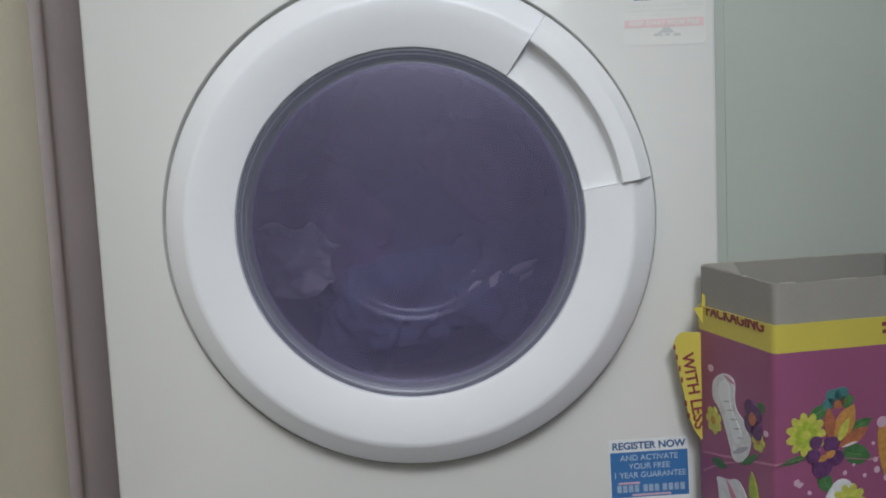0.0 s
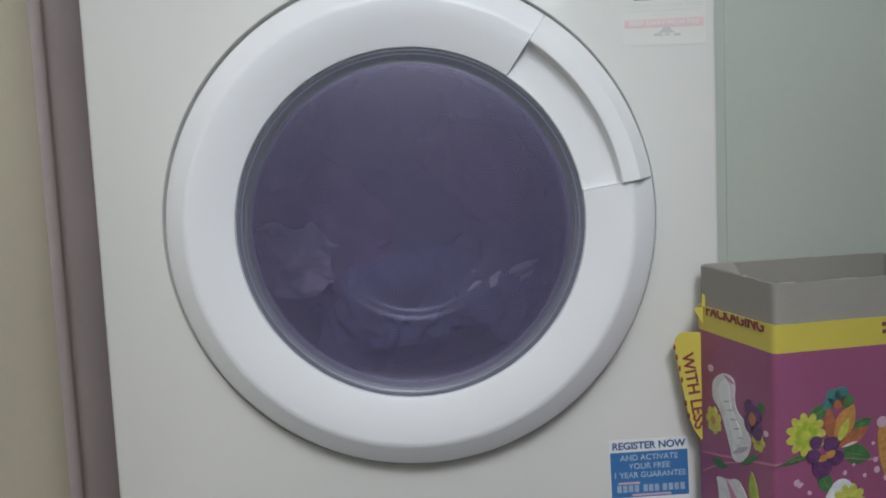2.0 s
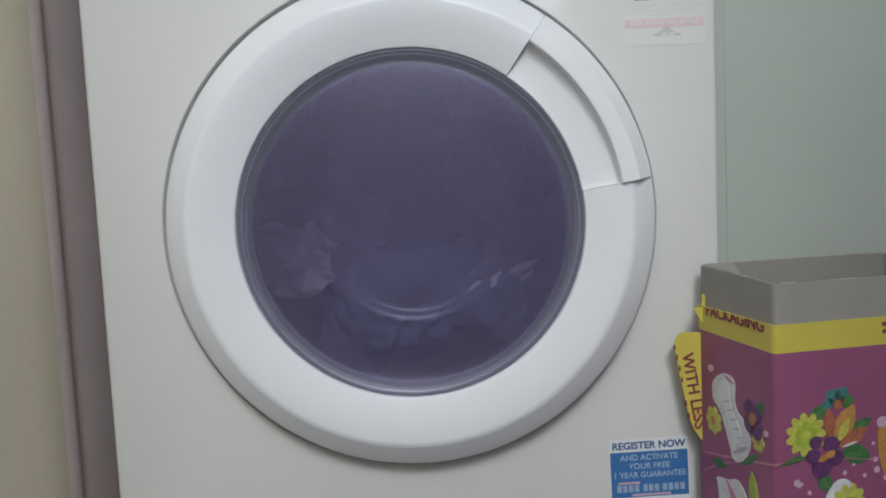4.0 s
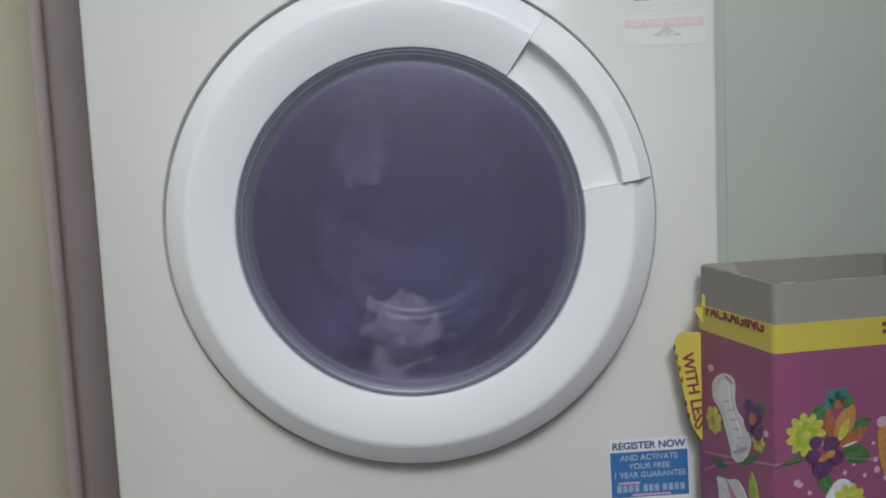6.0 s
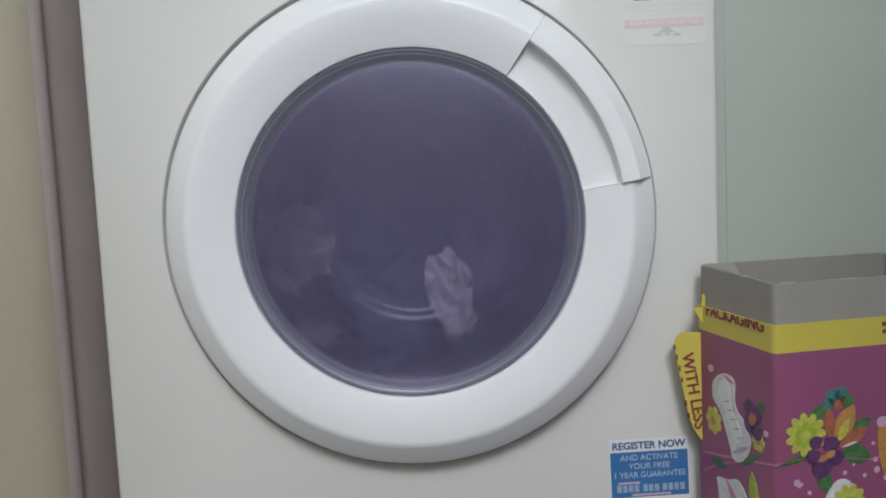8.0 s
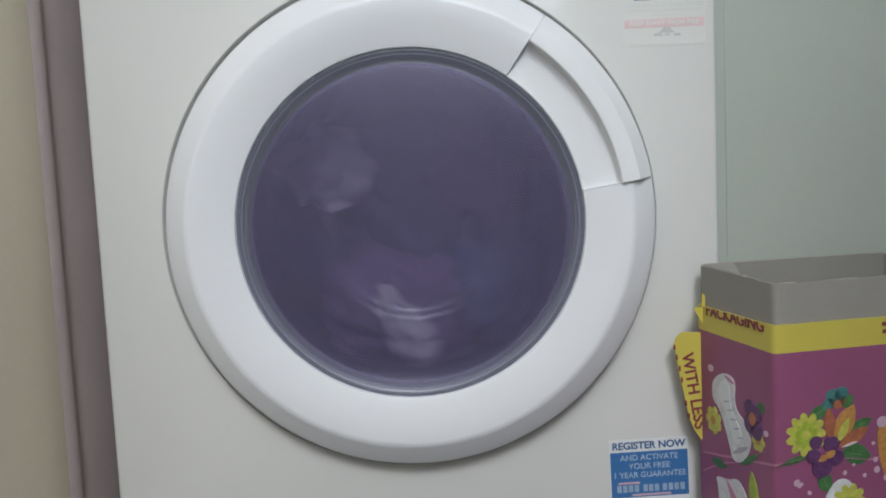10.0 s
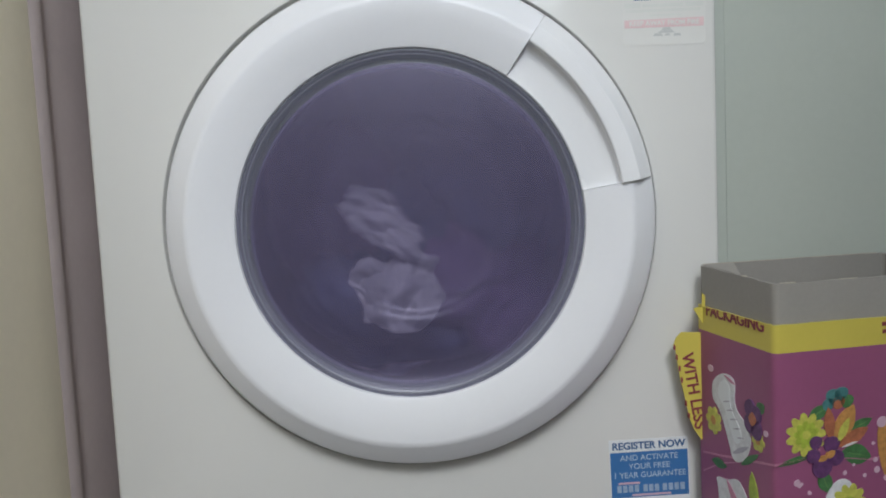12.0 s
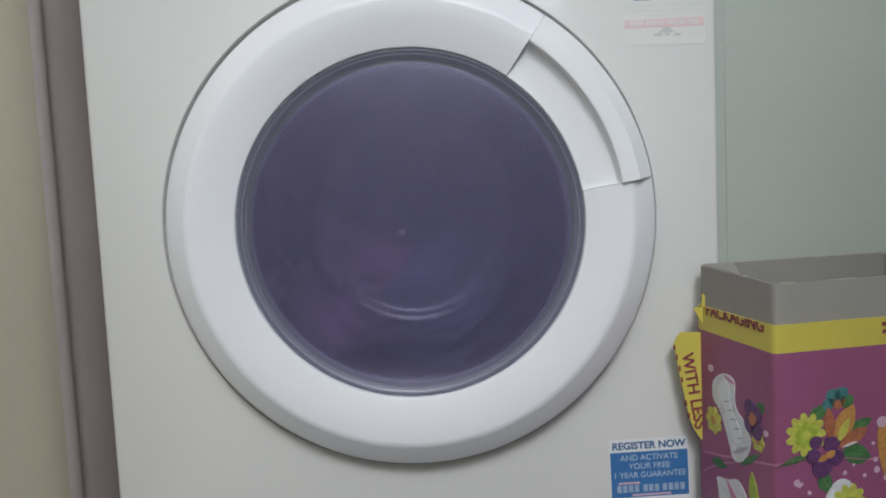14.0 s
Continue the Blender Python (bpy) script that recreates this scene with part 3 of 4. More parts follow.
for d, z, r in ((0.0330, 0.2980, 0.0080), (0.0240, 0.2950, 0.0075), (0.0340, 0.2850, 0.0080), (0.0240, 0.2820, 0.0085)):
    on_side("petal", ellipse(d, z, r * 0.9, r, 0, 26, 0.03, 3), PETAL_PURPLE, 0.0010)
on_side("pansy_heart", ellipse(0.0290, 0.2900, 0.0050, 0.0055, 0, 12, 0.1, 4), PETAL_RED, 0.0014)
on_side("leaf", leaf_shape(0.024, 0.2980, 0.0140, 0.3060, 0.0050), LEAF, 0.0006)
flower(on_side, 0.0225, 0.2730, 0.0085, 6, PETAL_YELLOW, PETAL_ORANGE, 0.0006)
on_side("leaf", leaf_shape(0.0480, 0.2440, 0.0220, 0.2620, 0.0030), LEAF, 0.0005)
on_side("leaf", leaf_shape(0.0950, 0.2320, 0.0700, 0.2340, 0.0045), LEAF, 0.0005)
on_side("pale_swirl", [(0.110, 0.2330), (0.08, 0.2400), (0.04, 0.2500), (0.0, 0.2600), (0.0, 0.2618), (0.04, 0.2522), (0.08, 0.2418), (0.110, 0.2350)], PINK_LIGHT, 0.0004)
on_side("pale_swirl", [(0.110, 0.2150), (0.08, 0.2330), (0.05, 0.2450), (0.05, 0.2460), (0.08, 0.2345), (0.110, 0.2165)], PINK_LIGHT, 0.0004)
on_side("pad_picture", softened([(0.0886, 0.2198), (0.0841, 0.2109), (0.0830, 0.1850), (0.070, 0.1600), (0.036, 0.1600), (0.033, 0.2100), (0.0470, 0.2272), (0.0564, 0.2286), (0.0699, 0.2218)]), PAD_WHITE, 0.0005)
on_side("pad_shade", leaf_shape(0.070, 0.2230, 0.0420, 0.1900, 0.0045), PINK_LIGHT, 0.0008)
on_side("petal", leaf_shape(0.027, 0.2050, 0.0318, 0.2440, 0.0065), PETAL_LIME, 0.0006)
on_side("water_drop", ellipse(0.0945, 0.3180, 0.0045, 0.0032, 0, 14), DROP, 0.0005)
on_side("water_drop", ellipse(0.0120, 0.2830, 0.0030, 0.0026, 0, 14), DROP, 0.0005)

# pale torn edge along the rim, folded corner web inside
for x0, x1, y0, y1, z in ((0.0080, 0.0210, 0.0024, 0.0044, 0.4058), (0.0600, 0.0760, 0.0024, 0.0044, 0.4058), (0.1250, 0.1640, 0.0024, 0.0044, 0.4058), (0.0024, 0.0044, 0.0420, 0.0480, 0.4076), (0.0060, 0.1900, BD - 0.0046, BD - 0.0024, 0.4108)):
    slab("torn_edge", x0, x1, y0, y1, z, z + 0.0008, CARD_EDGE, carton, 0.0003, "pale torn cardboard edge")
web = bmesh.new()
low = [web.verts.new(p) for p in ((0.0046, 0.0520, 0.4068), (0.0046, BD - 0.0056, 0.4096), (0.036, BD - 0.0048, 0.4096))]
up = [web.verts.new(v.co + Vector((0, 0, 0.0016))) for v in low]
web.faces.new(low)
web.faces.new(up)
for i in range(3):
    web.faces.new((low[i], low[(i + 1) % 3], up[(i + 1) % 3], up[i]))
part("corner_web", web, CARD, carton, smooth=False)

# lettering on the band and on the loose flap
lettering("cut_heading", "PACKAGING", 0.0150, LETTER, carton, pose(-0.0003, 0.0570, 0.3707, 0, 0, -90), stretch=1.04, bold=0.0003, cut=0.0026)
part("heading_bar", flat_shape([(0.0965, 0.3600), (0.1050, 0.3600), (0.1050, 0.3632), (0.0965, 0.3632)]), LETTER, carton, smooth=False)
part("heading_bar", flat_shape([(0.0960, 0.3662), (0.1060, 0.3662), (0.1060, 0.3695), (0.0960, 0.3695)]), LETTER, carton, smooth=False)


def board(points, t):
    bm = flat_shape(points, t)
    bm.faces.new([v for v in bm.verts if abs(v.co.y) < 1e-9])
    return bm


flap = part("loose_flap", board([(0.0065, 0.0114), (-0.0168, 0.0125), (-0.0217, 0.0074), (-0.0245, -0.0), (-0.0225, -0.0055), (-0.0211, -0.0153), (-0.0192, -0.0289), (-0.0163, -0.0426), (-0.0129, -0.0591), (-0.0099, -0.0729), (-0.0058, -0.0824), (-0.0005, -0.0903), (0.0047, -0.0955)], 0.0012), YELLOW, carton, "bent yellow flap with lettering", smooth=False)
flap.matrix_basis = Matrix.Translation((-0.0005, 0.1130, 0.3362)) @ pose(0, 0, 0, 0, 0, -14)
lettering("flap_heading", "WITH LESS", 0.0150, LETTER, flap, pose(-0.0067, -0.0014, -0.0441, 0, 81, 0), stretch=1.02, bold=0.0003)
for du, dz in ((-0.0235, -0.0017), (-0.0215, -0.0109), (-0.0191, -0.0218), (-0.0172, -0.0328), (-0.0139, -0.0552), (-0.0114, -0.0673)):
    part("letter_mark", flat_shape([(du - 0.0009, dz - 0.0022), (du + 0.0009, dz - 0.0034), (du + 0.0011, dz + 0.0016), (du - 0.0008, dz + 0.0028)], 0.0016), LETTER, flap, smooth=False)
tab = part("torn_tab", board([(0.003, 0.0), (-0.0075, 0.0180), (-0.0045, 0.0195), (0.0, 0.0190), (0.0005, 0.0330), (0.0040, 0.0290), (0.0042, 0.0)], 0.0012), YELLOW, carton, "torn yellow tab", smooth=False)
tab.matrix_basis = Matrix.Translation((-0.0005, 0.1085, 0.3530)) @ pose(0, 0, 0, 0, 0, -14)


# ---- laundry ----
def garment(name, mat, sx, sy, sz, seed, label, fold=0.42, subdiv=5):
    """A wet crumpled garment: a lump drawn into ridged folds at three scales."""
    bm = bmesh.new()
    bmesh.ops.create_icosphere(bm, subdivisions=subdiv, radius=1.0)
    off = Vector((seed * 3.1, seed * 1.7, seed * 5.3))
    for v in bm.verts:
        p = v.co.copy()
        big = noise.noise(p * 1.1 + off)
        warp = p + 0.5 * Vector((noise.noise(p * 1.7 + off), noise.noise(p * 1.7 + off * 2), noise.noise(p * 1.7 - off)))
        ridge = 1 - abs(noise.noise(warp * 2.2 + off)) * 2
        ridge2 = 1 - abs(noise.noise(warp * 4.6 - off)) * 2
        k = 0.78 + 0.45 * big + fold * 0.42 * ridge + fold * 0.20 * ridge2
        v.co = Vector((p.x * sx, p.y * sy, p.z * sz)) * max(0.25, k)
    ob = part(name, bm, mat, angle=70)
    return tagged(ob, label, "laundry", "laundry in the drum")


def crumpled(name, mat, sx, sz, depth, seed, label, n=64):
    """A thin wet garment bunched up: a sheet with a ragged outline, pulled into folds and given thickness."""
    bm = bmesh.new()
    off = Vector((seed * 2.3, seed * 4.1, seed * 1.9))
    grid = []
    for i in range(n + 1):
        row = []
        for j in range(n + 1):
            u, v = 2 * i / n - 1, 2 * j / n - 1
            # square to disc, then a ragged edge
            p = Vector((u * math.sqrt(1 - v * v / 2), v * math.sqrt(1 - u * u / 2), 0.0))
            rim = p.length
            a = math.atan2(p.y, p.x)
            edge = 1 + 0.27 * noise.noise(Vector((math.cos(a) * 1.5, math.sin(a) * 1.5, seed))) + 0.12 * noise.noise(Vector((math.cos(a) * 4, math.sin(a) * 4, seed + 9)))
            q = p * (1 + (edge - 1) * rim)
            w = Vector((noise.noise(q * 1.6 + off), noise.noise(q * 1.6 + off * 1.7), 0)) * 0.42
            f1 = 1 - 2 * abs(noise.noise((q + w) * 1.5 + off))
            f2 = 1 - 2 * abs(noise.noise((q + w) * 3.3 - off))
            y = depth * (0.95 * f1 + 0.22 * f2 - 0.75 * (1 - rim * rim))
            row.append(bm.verts.new(((q.x + w.x * 0.7) * sx, y, (q.y + w.y * 0.7) * sz)))
        grid.append(row)
    for i in range(n):
        for j in range(n):
            bm.faces.new((grid[i][j], grid[i + 1][j], grid[i + 1][j + 1], grid[i][j + 1]))
    bm.normal_update()
    back = [[bm.verts.new(v.co - v.normal * 0.003) for v in row] for row in grid]
    for i in range(n):
        for j in range(n):
            bm.faces.new((back[i][j], back[i][j + 1], back[i + 1][j + 1], back[i + 1][j]))
    rim = [(i, 0) for i in range(n)] + [(n, j) for j in range(n)] + [(n - i, n) for i in range(n)] + [(0, n - j) for j in range(n)]
    for (i, j), (k, m) in zip(rim, rim[1:] + rim[:1]):
        bm.faces.new((grid[i][j], back[i][j], back[k][m], grid[k][m]))
    ob = part(name, bm, mat, angle=75)
    return tagged(ob, label, "laundry", "laundry in the drum")


light_a = crumpled("garment", LIGHT_CLOTH, 0.058, 0.042, 0.017, 3, "pale grey crumpled wet garment tumbling in the drum")
light_b = crumpled("garment", BEIGE_CLOTH, 0.056, 0.024, 0.015, 8, "off-white twisted wet garment tumbling in the drum")
green_towel = crumpled("towel", GREEN_CLOTH, 0.038, 0.017, 0.015, 5, "green crumpled wet cloth tumbling in the drum")
grey_c = crumpled("garment", GREY_CLOTH, 0.064, 0.036, 0.016, 6, "mauve-grey crumpled wet garment tumbling in the drum")
DARK_LOAD = []
for i, (r, phase, y, s, mat, label) in enumerate((
        (0.105, 250, 0.232, 0.108, NAVY_CLOTH, "dark navy wet garment in the drum"),
        (0.115, 190, 0.235, 0.102, PLUM_CLOTH, "dark plum wet garment in the drum"),
        (0.115, 320, 0.235, 0.102, DENIM_CLOTH, "dark denim wet garment in the drum"),
        (0.110, 120, 0.238, 0.102, NAVY_CLOTH, "dark navy wet garment in the drum"),
        (0.110, 50, 0.238, 0.102, PLUM_CLOTH, "dark plum wet garment in the drum"),
        (0.010, 0, 0.250, 0.105, DENIM_CLOTH, "dark denim wet garment in the drum"))):
    ob = garment("garment", mat, s, 0.056, s, 20 + i, label, 0.35)
    DARK_LOAD.append((ob, r, phase, y, 1.0))

# ---- floor tiles ----
tile = box_mesh(bmesh.new(), -0.148, 0.148, -0.148, 0.148, -0.006, 0.0, 0.002)
first = None
for i in range(7):
    for j in range(10):
        x, y = X0 + 0.15 + 0.3 * i, WALL_Y + 0.15 + 0.3 * j
        if x > X1 or y > Y1:
            continue
        if first is None:
            first = part("tile", tile, FLOOR_TILE, floor)
            ob = first
        else:
            ob = new("tile", first.data)
            ob.parent = floor
        ob.location = (x, y, 0.0)


# ---- what moves ----
def tumble(x, y, z, turn):
    """A garment's pose in the drum: off the door's axis, depth behind the front panel, turn about the axis."""
    return pose(x, y, DOOR_Z + z, 14 * math.sin(radians(turn * 0.7)), turn, 10 * math.sin(radians(turn * 0.5)))


def drum_turn(t):
    """Degrees that the drum has turned: at rest, then run up in half a second to a steady clockwise pace."""
    s = max(0.0, t - 4.3)
    return 225.0 * (s * s if s < 0.5 else s - 0.25)


def motions():
    walk(drum, [(i * 0.2, pose(0, 0, DOOR_Z, 0, drum_turn(i * 0.2), 0)) for i in range(71)])
    for i, (ob, r, phase, y, pace) in enumerate(DARK_LOAD):
        rows = []
        for k in range(71):
            t = k * 0.2
            a = phase - drum_turn(t) * pace
            rr = r * (1 + 0.10 * math.sin(radians(drum_turn(t) * 0.8 + 77 * i)))
            rr = r if t < 4.3 else rr
            rows.append((t, pose(rr * math.cos(radians(a)), y, DOOR_Z + rr * math.sin(radians(a)), 0, -a * 1.0, 0)))
        walk(ob, rows)
    walk(light_a, [
        (0, tumble(-0.152, 0.172, -0.040, 20)), (3.2, tumble(-0.152, 0.172, -0.040, 20)), (4.3, tumble(-0.152, 0.172, -0.038, 20)), (4.6, tumble(-0.145, 0.153, -0.008, 41)),
        (5, tumble(-0.104, 0.102, 0.065, 87)), (5.2, tumble(-0.040, 0.102, 0.066, 122)), (5.3, tumble(-0.009, 0.102, 0.050, 140)), (5.4, tumble(-0.001, 0.102, 0.045, 158)),
        (5.5, tumble(0.032, 0.102, 0.016, 176)), (5.6, tumble(0.044, 0.102, 0.002, 194)), (5.7, tumble(0.055, 0.102, -0.048, 211)), (5.8, tumble(0.065, 0.144, -0.114, 229)),
        (5.9, tumble(0.015, 0.153, -0.138, 247)), (6, tumble(-0.029, 0.157, -0.140, 265)), (6.1, tumble(-0.062, 0.176, -0.147, 283)), (6.2, tumble(-0.128, 0.178, -0.105, 300)),
        (6.3, tumble(-0.147, 0.174, -0.056, 318)), (6.4, tumble(-0.148, 0.155, -0.021, 336)), (6.5, tumble(-0.141, 0.124, 0.010, 354)), (6.6, tumble(-0.131, 0.104, 0.028, 372)),
        (6.7, tumble(-0.109, 0.102, 0.067, 389)), (6.8, tumble(-0.087, 0.102, 0.084, 407)), (6.9, tumble(-0.024, 0.102, 0.060, 425)), (7, tumble(0.023, 0.102, 0.017, 443)),
        (7.1, tumble(0.057, 0.102, -0.037, 461)), (7.2, tumble(0.058, 0.102, -0.058, 478)), (7.3, tumble(0.066, 0.133, -0.103, 496)), (7.4, tumble(0.032, 0.123, -0.111, 514)),
        (7.5, tumble(-0.011, 0.131, -0.121, 532)), (7.6, tumble(-0.056, 0.146, -0.122, 550)), (7.7, tumble(-0.085, 0.148, -0.105, 567)), (7.8, tumble(-0.098, 0.146, -0.091, 585)),
        (7.9, tumble(-0.136, 0.164, -0.061, 603)), (8, tumble(-0.150, 0.166, -0.030, 621)), (8.1, tumble(-0.151, 0.148, -0.010, 639)), (8.2, tumble(-0.131, 0.119, 0.010, 656)),
        (8.4, tumble(-0.080, 0.102, 0.080, 702)), (8.6, tumble(0.000, 0.102, 0.054, 748)), (8.8, tumble(0.057, 0.102, -0.033, 793)), (9, tumble(0.064, 0.126, -0.098, 839)),
        (9.2, tumble(0.008, 0.135, -0.124, 884)), (9.4, tumble(-0.068, 0.156, -0.125, 930)), (9.6, tumble(-0.135, 0.166, -0.067, 976)), (9.8, tumble(-0.139, 0.129, 0.002, 1021)),
        (10, tumble(-0.098, 0.102, 0.063, 1067)), (10.2, tumble(-0.019, 0.102, 0.037, 1112)), (10.3, tumble(0.009, 0.102, -0.011, 1135)), (10.4, tumble(0.013, 0.102, -0.037, 1153)),
        (10.5, tumble(0.016, 0.102, -0.046, 1171)), (10.6, tumble(0.010, 0.102, -0.074, 1189)), (10.7, tumble(-0.018, 0.102, -0.076, 1206)), (10.8, tumble(-0.032, 0.102, -0.076, 1224)),
        (10.9, tumble(-0.069, 0.102, -0.069, 1242)), (11, tumble(-0.082, 0.113, -0.070, 1260)), (11.1, tumble(-0.093, 0.126, -0.072, 1278)), (11.2, tumble(-0.102, 0.123, -0.054, 1295)),
        (11.3, tumble(-0.114, 0.118, -0.015, 1313)), (11.4, tumble(-0.107, 0.106, 0.012, 1331)), (11.5, tumble(-0.093, 0.102, 0.026, 1349)), (11.6, tumble(-0.050, 0.102, 0.026, 1367)),
        (11.7, tumble(0.005, 0.102, -0.014, 1384)), (11.8, tumble(0.025, 0.102, -0.055, 1402)), (11.9, tumble(-0.009, 0.102, -0.068, 1420)), (12, tumble(-0.026, 0.102, -0.071, 1438)),
        (12.1, tumble(-0.034, 0.102, -0.074, 1456)), (12.2, tumble(-0.075, 0.104, -0.068, 1473)), (12.3, tumble(-0.100, 0.112, -0.038, 1491)), (12.4, tumble(-0.098, 0.102, -0.002, 1509)),
        (12.5, tumble(-0.060, 0.102, 0.003, 1527)), (12.6, tumble(-0.034, 0.102, -0.004, 1545)), (12.7, tumble(-0.012, 0.102, -0.003, 1562)), (12.8, tumble(0.007, 0.102, -0.020, 1580)),
        (12.9, tumble(0.009, 0.102, -0.054, 1598)), (13, tumble(-0.012, 0.102, -0.073, 1616)), (13.1, tumble(-0.047, 0.102, -0.078, 1634)), (13.2, tumble(-0.079, 0.108, -0.067, 1651)),
        (13.3, tumble(-0.102, 0.109, -0.024, 1669)), (13.4, tumble(-0.092, 0.102, 0.010, 1687)), (13.5, tumble(-0.054, 0.129, 0.029, 1705)), (13.7, tumble(-0.027, 0.170, -0.007, 1740)),
        (14, tumble(-0.013, 0.210, -0.015, 1794)),
    ])
    walk(light_b, [
        (0, tumble(0.088, 0.195, -0.084, -28)), (3.2, tumble(0.088, 0.195, -0.084, -28)), (4.3, tumble(0.088, 0.195, -0.086, -28)), (4.6, tumble(0.092, 0.151, -0.099, 11)),
        (4.9, tumble(0.040, 0.120, -0.125, 65)), (5.1, tumble(-0.041, 0.158, -0.137, 101)), (5.3, tumble(-0.109, 0.173, -0.112, 137)), (5.4, tumble(-0.141, 0.178, -0.092, 155)),
        (5.5, tumble(-0.162, 0.178, -0.046, 173)), (5.6, tumble(-0.163, 0.165, -0.024, 191)), (5.7, tumble(-0.156, 0.129, 0.008, 209)), (5.8, tumble(-0.142, 0.102, 0.048, 230)),
        (5.9, tumble(-0.096, 0.102, 0.086, 253)), (6, tumble(-0.054, 0.102, 0.087, 275)), (6.1, tumble(0.000, 0.102, 0.061, 315)), (6.2, tumble(0.046, 0.102, 0.005, 345)),
        (6.3, tumble(0.075, 0.102, -0.031, 370)), (6.4, tumble(0.082, 0.122, -0.079, 390)), (6.5, tumble(0.066, 0.143, -0.112, 440)), (6.6, tumble(0.033, 0.150, -0.132, 455)),
        (6.7, tumble(-0.020, 0.153, -0.138, 472)), (6.8, tumble(-0.064, 0.167, -0.137, 490)), (6.9, tumble(-0.098, 0.162, -0.109, 505)), (7, tumble(-0.143, 0.178, -0.077, 520)),
        (7.1, tumble(-0.164, 0.174, -0.032, 545)), (7.2, tumble(-0.159, 0.140, -0.001, 575)), (7.3, tumble(-0.142, 0.102, 0.048, 610)), (7.4, tumble(-0.108, 0.102, 0.069, 630)),
        (7.5, tumble(-0.063, 0.102, 0.081, 670)), (7.6, tumble(0.009, 0.102, 0.017, 720)), (7.7, tumble(0.044, 0.102, -0.035, 737)), (7.8, tumble(0.042, 0.102, -0.047, 750)),
        (7.9, tumble(0.043, 0.102, -0.065, 780)), (8, tumble(0.037, 0.102, -0.083, 798)), (8.1, tumble(0.029, 0.106, -0.097, 820)), (8.2, tumble(0.010, 0.125, -0.116, 840)),
        (8.4, tumble(-0.069, 0.165, -0.132, 893)), (8.6, tumble(-0.145, 0.178, -0.085, 946)), (8.8, tumble(-0.161, 0.156, -0.016, 999)), (9, tumble(-0.125, 0.102, 0.059, 1052)),
        (9.2, tumble(-0.061, 0.102, 0.084, 1105)), (9.4, tumble(0.017, 0.102, 0.031, 1158)), (9.6, tumble(0.074, 0.102, -0.033, 1211)), (9.8, tumble(0.066, 0.129, -0.099, 1264)),
        (10, tumble(-0.020, 0.145, -0.131, 1317)), (10.15, tumble(-0.075, 0.117, -0.081, 1356)), (10.3, tumble(-0.089, 0.102, -0.030, 1395)), (10.4, tumble(-0.080, 0.102, -0.036, 1400)),
        (10.5, tumble(-0.084, 0.102, -0.030, 1425)), (10.6, tumble(-0.077, 0.102, -0.009, 1450)), (10.7, tumble(-0.058, 0.102, -0.001, 1475)), (10.8, tumble(-0.045, 0.102, 0.002, 1485)),
        (10.9, tumble(-0.022, 0.102, -0.015, 1500)), (11, tumble(-0.001, 0.102, -0.040, 1535)), (11.1, tumble(0.012, 0.102, -0.058, 1550)), (11.2, tumble(-0.008, 0.147, -0.098, 1615)),
        (11.3, tumble(-0.039, 0.154, -0.105, 1635)), (11.4, tumble(-0.085, 0.176, -0.099, 1650)), (11.5, tumble(-0.107, 0.178, -0.083, 1660)), (11.6, tumble(-0.114, 0.137, -0.055, 1680)),
        (11.7, tumble(-0.090, 0.102, -0.018, 1755)), (11.8, tumble(-0.077, 0.102, -0.007, 1805)), (11.9, tumble(-0.058, 0.102, -0.003, 1840)), (12, tumble(-0.040, 0.102, 0.002, 1842)),
        (12.1, tumble(0.002, 0.102, -0.019, 1885)), (12.2, tumble(0.010, 0.147, -0.060, 1960)), (12.3, tumble(-0.003, 0.147, -0.085, 1966)), (12.4, tumble(-0.033, 0.147, -0.089, 2000)),
        (12.5, tumble(-0.074, 0.147, -0.068, 2040)), (12.6, tumble(-0.082, 0.102, -0.041, 2070)), (12.7, tumble(-0.089, 0.102, -0.003, 2120)), (12.8, tumble(-0.094, 0.102, 0.016, 2160)),
        (12.9, tumble(-0.051, 0.102, 0.035, 2190)), (13, tumble(-0.011, 0.102, 0.015, 2245)), (13.1, tumble(0.027, 0.102, -0.023, 2300)), (13.2, tumble(0.028, 0.175, -0.081, 2360)),
        (13.3, tumble(-0.013, 0.178, -0.111, 2380)), (13.4, tumble(-0.064, 0.178, -0.115, 2400)), (13.5, tumble(-0.100, 0.190, -0.081, 2440)), (13.7, tumble(-0.099, 0.210, -0.013, 2500)),
        (14, tumble(-0.063, 0.240, 0.035, 2580)),
    ])
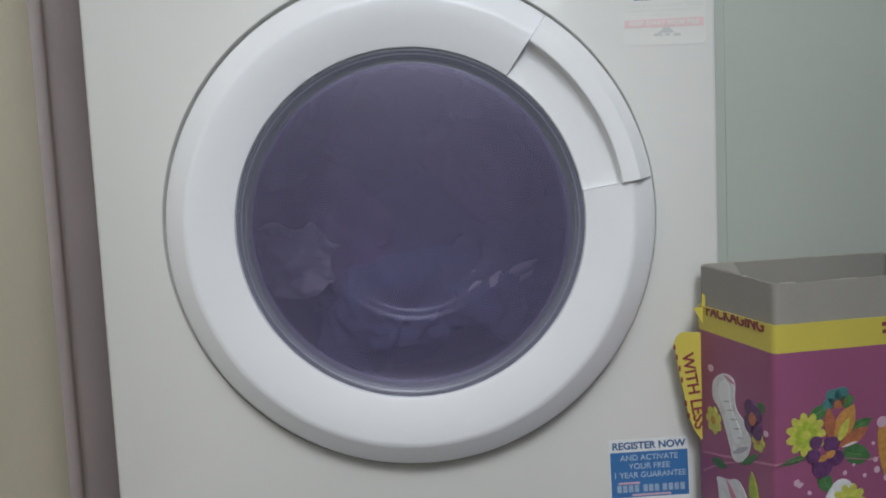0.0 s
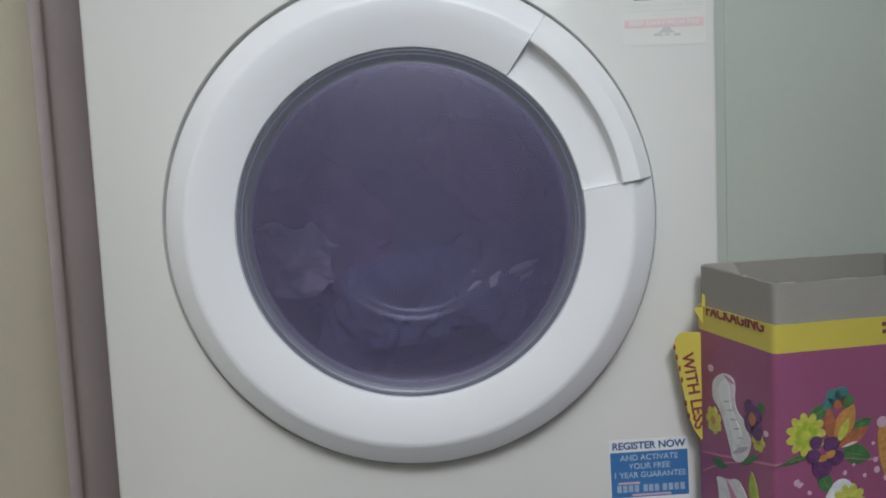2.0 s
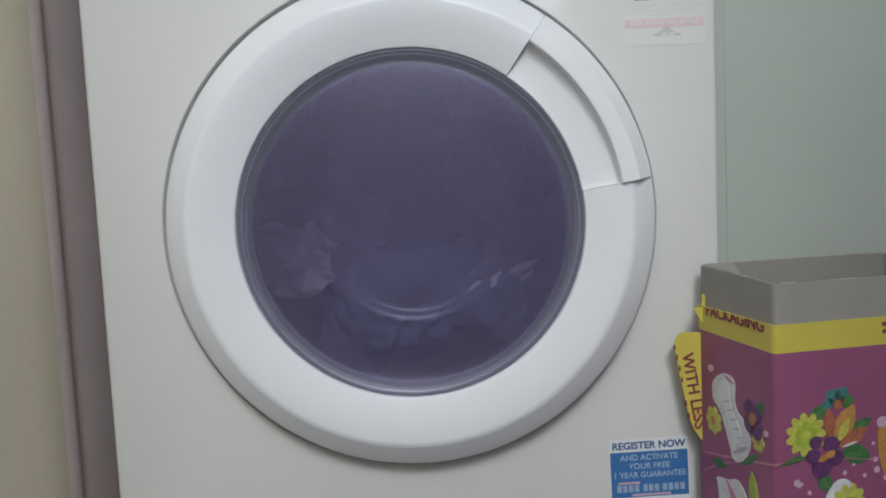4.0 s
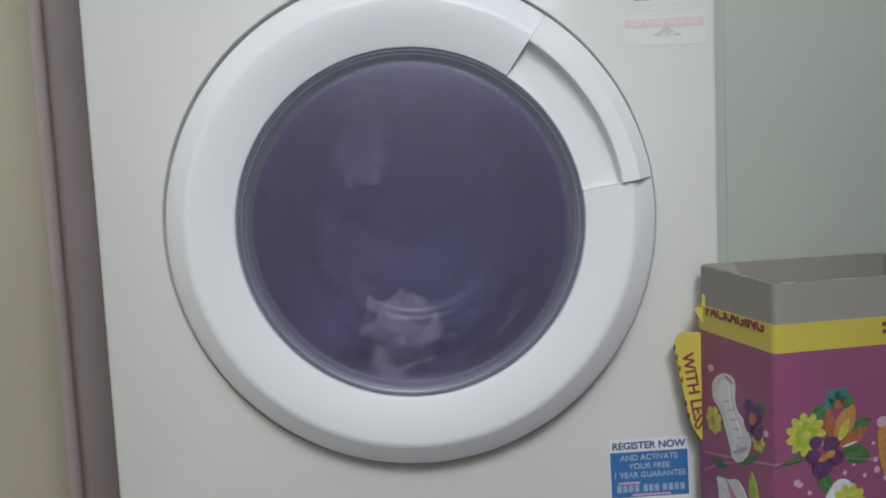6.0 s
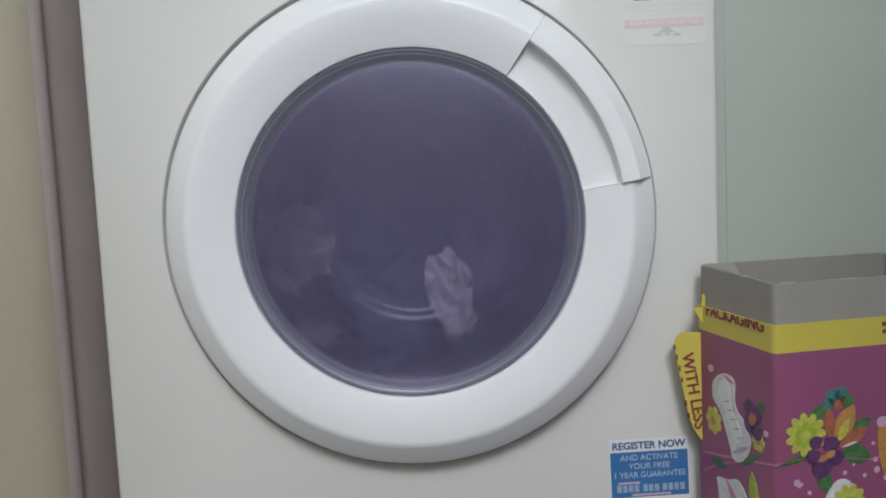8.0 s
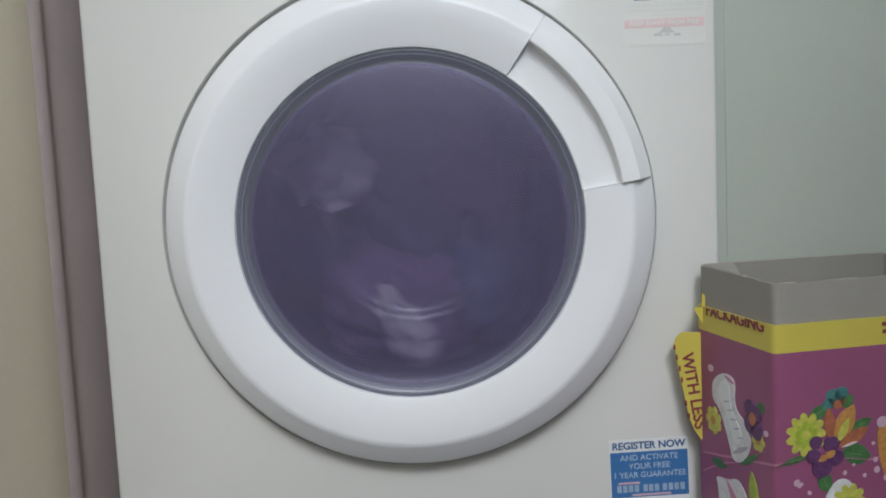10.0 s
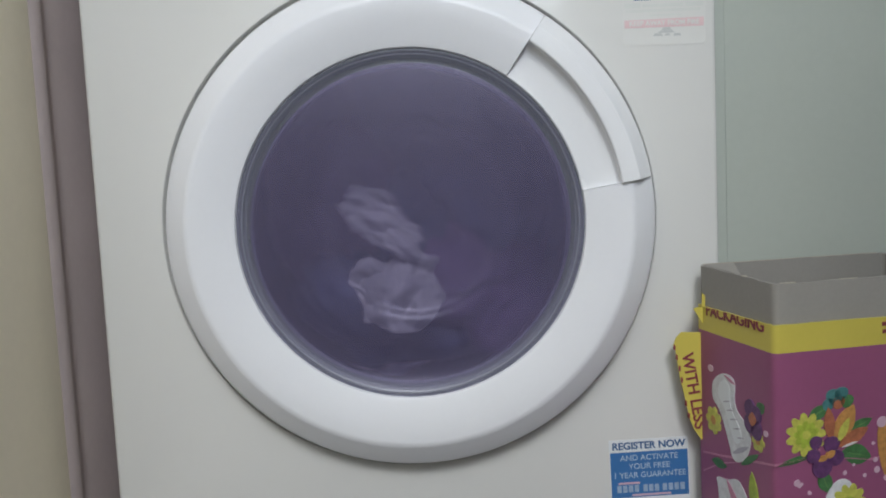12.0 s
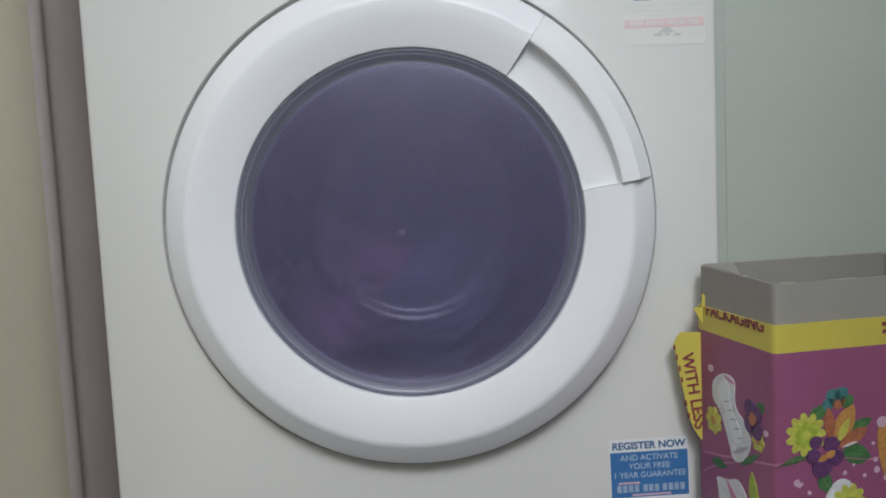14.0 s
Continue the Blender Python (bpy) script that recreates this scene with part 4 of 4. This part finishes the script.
    walk(green_towel, [
        (0, tumble(0.160, 0.330, -0.043, 40)), (3.2, tumble(0.160, 0.330, -0.043, 40)), (4.4, tumble(0.160, 0.330, -0.048, 40)), (5, tumble(0.056, 0.330, -0.160, 142)),
        (5.5, tumble(-0.101, 0.330, -0.137, 227)), (6, tumble(-0.170, 0.330, -0.003, 312)), (6.5, tumble(-0.086, 0.330, 0.126, 397)), (7, tumble(0.120, 0.330, 0.072, 482)),
        (7.5, tumble(0.131, 0.330, -0.108, 567)), (8, tumble(-0.047, 0.330, -0.163, 652)), (8.5, tumble(-0.166, 0.330, -0.039, 737)), (9, tumble(-0.122, 0.330, 0.119, 822)),
        (9.5, tumble(0.098, 0.330, 0.107, 907)), (10, tumble(0.157, 0.330, -0.065, 992)), (10.4, tumble(-0.028, 0.330, -0.168, 1060)), (10.8, tumble(-0.166, 0.330, -0.039, 1110)),
        (11, tumble(-0.098, 0.250, 0.130, 1128)), (11.1, tumble(-0.009, 0.130, 0.117, 1110)), (11.2, tumble(0.047, 0.106, 0.079, 1125)), (11.3, tumble(0.129, 0.115, -0.022, 1150)),
        (11.4, tumble(0.132, 0.197, -0.107, 1190)), (11.6, tumble(0.028, 0.330, -0.168, 1270)), (11.8, tumble(-0.140, 0.330, -0.100, 1340)),
        (12, tumble(-0.130, 0.300, 0.060, 1400)), (12.2, tumble(-0.005, 0.120, 0.128, 1450)), (12.3, tumble(0.071, 0.106, 0.094, 1482)), (12.4, tumble(0.135, 0.130, -0.020, 1540)), (12.6, tumble(0.060, 0.330, -0.160, 1600)),
        (12.8, tumble(-0.120, 0.330, -0.120, 1660)), (13, tumble(-0.120, 0.280, 0.100, 1720)), (13.1, tumble(-0.010, 0.170, 0.138, 1760)), (13.2, tumble(0.047, 0.130, 0.123, 1780)), (13.3, tumble(0.105, 0.130, 0.080, 1800)),
        (13.4, tumble(0.147, 0.130, 0.002, 1830)), (13.5, tumble(0.115, 0.130, -0.116, 1870)), (13.7, tumble(-0.006, 0.263, -0.170, 1930)), (14, tumble(-0.144, 0.330, -0.090, 2000)),
    ])
    walk(grey_c, [
        (0, tumble(-0.007, 0.300, 0.010, 0)), (3.2, tumble(-0.007, 0.300, 0.010, 0)), (4.4, tumble(-0.007, 0.300, 0.010, 0)), (4.9, tumble(-0.128, 0.300, 0.104, 92)),
        (5.3, tumble(-0.021, 0.225, 0.135, 166)), (5.5, tumble(0.040, 0.106, 0.136, 203)), (5.6, tumble(0.072, 0.106, 0.120, 222)), (5.7, tumble(0.105, 0.106, 0.062, 240)),
        (5.9, tumble(0.116, 0.244, -0.056, 278)), (6.2, tumble(-0.030, 0.310, -0.167, 333)), (6.5, tumble(-0.159, 0.310, -0.061, 388)), (6.8, tumble(-0.130, 0.310, 0.104, 444)),
        (7, tumble(0.010, 0.161, 0.115, 481)), (7.1, tumble(0.058, 0.112, 0.087, 499)), (7.2, tumble(0.092, 0.112, 0.046, 518)), (7.4, tumble(0.111, 0.197, -0.072, 555)),
        (7.8, tumble(-0.049, 0.310, -0.163, 629)), (8.2, tumble(-0.168, 0.310, -0.023, 703)), (8.6, tumble(-0.015, 0.310, 0.144, 777)), (9, tumble(0.124, 0.310, -0.040, 851)),
        (9.4, tumble(-0.039, 0.310, -0.165, 925)), (9.8, tumble(-0.168, 0.310, -0.023, 999)), (10.2, tumble(-0.026, 0.310, 0.133, 1073)), (10.6, tumble(0.137, 0.310, 0.003, 1147)),
        (10.9, tumble(-0.030, 0.310, -0.167, 1202)), (11.1, tumble(-0.170, 0.261, -0.002, 1239)), (11.2, tumble(-0.087, 0.162, 0.102, 1258)), (11.3, tumble(-0.024, 0.112, 0.123, 1276)),
        (11.4, tumble(0.016, 0.112, 0.099, 1295)), (11.5, tumble(0.064, 0.112, 0.072, 1314)), (11.7, tumble(0.116, 0.244, -0.056, 1350)), (12, tumble(-0.029, 0.310, -0.168, 1406)),
        (12.4, tumble(-0.168, 0.310, -0.025, 1480)), (12.8, tumble(-0.038, 0.310, 0.134, 1554)), (13.2, tumble(0.125, 0.310, -0.018, 1628)), (13.6, tumble(-0.030, 0.310, -0.167, 1702)),
        (14, tumble(-0.155, 0.310, -0.069, 1776)),
    ])


motions()
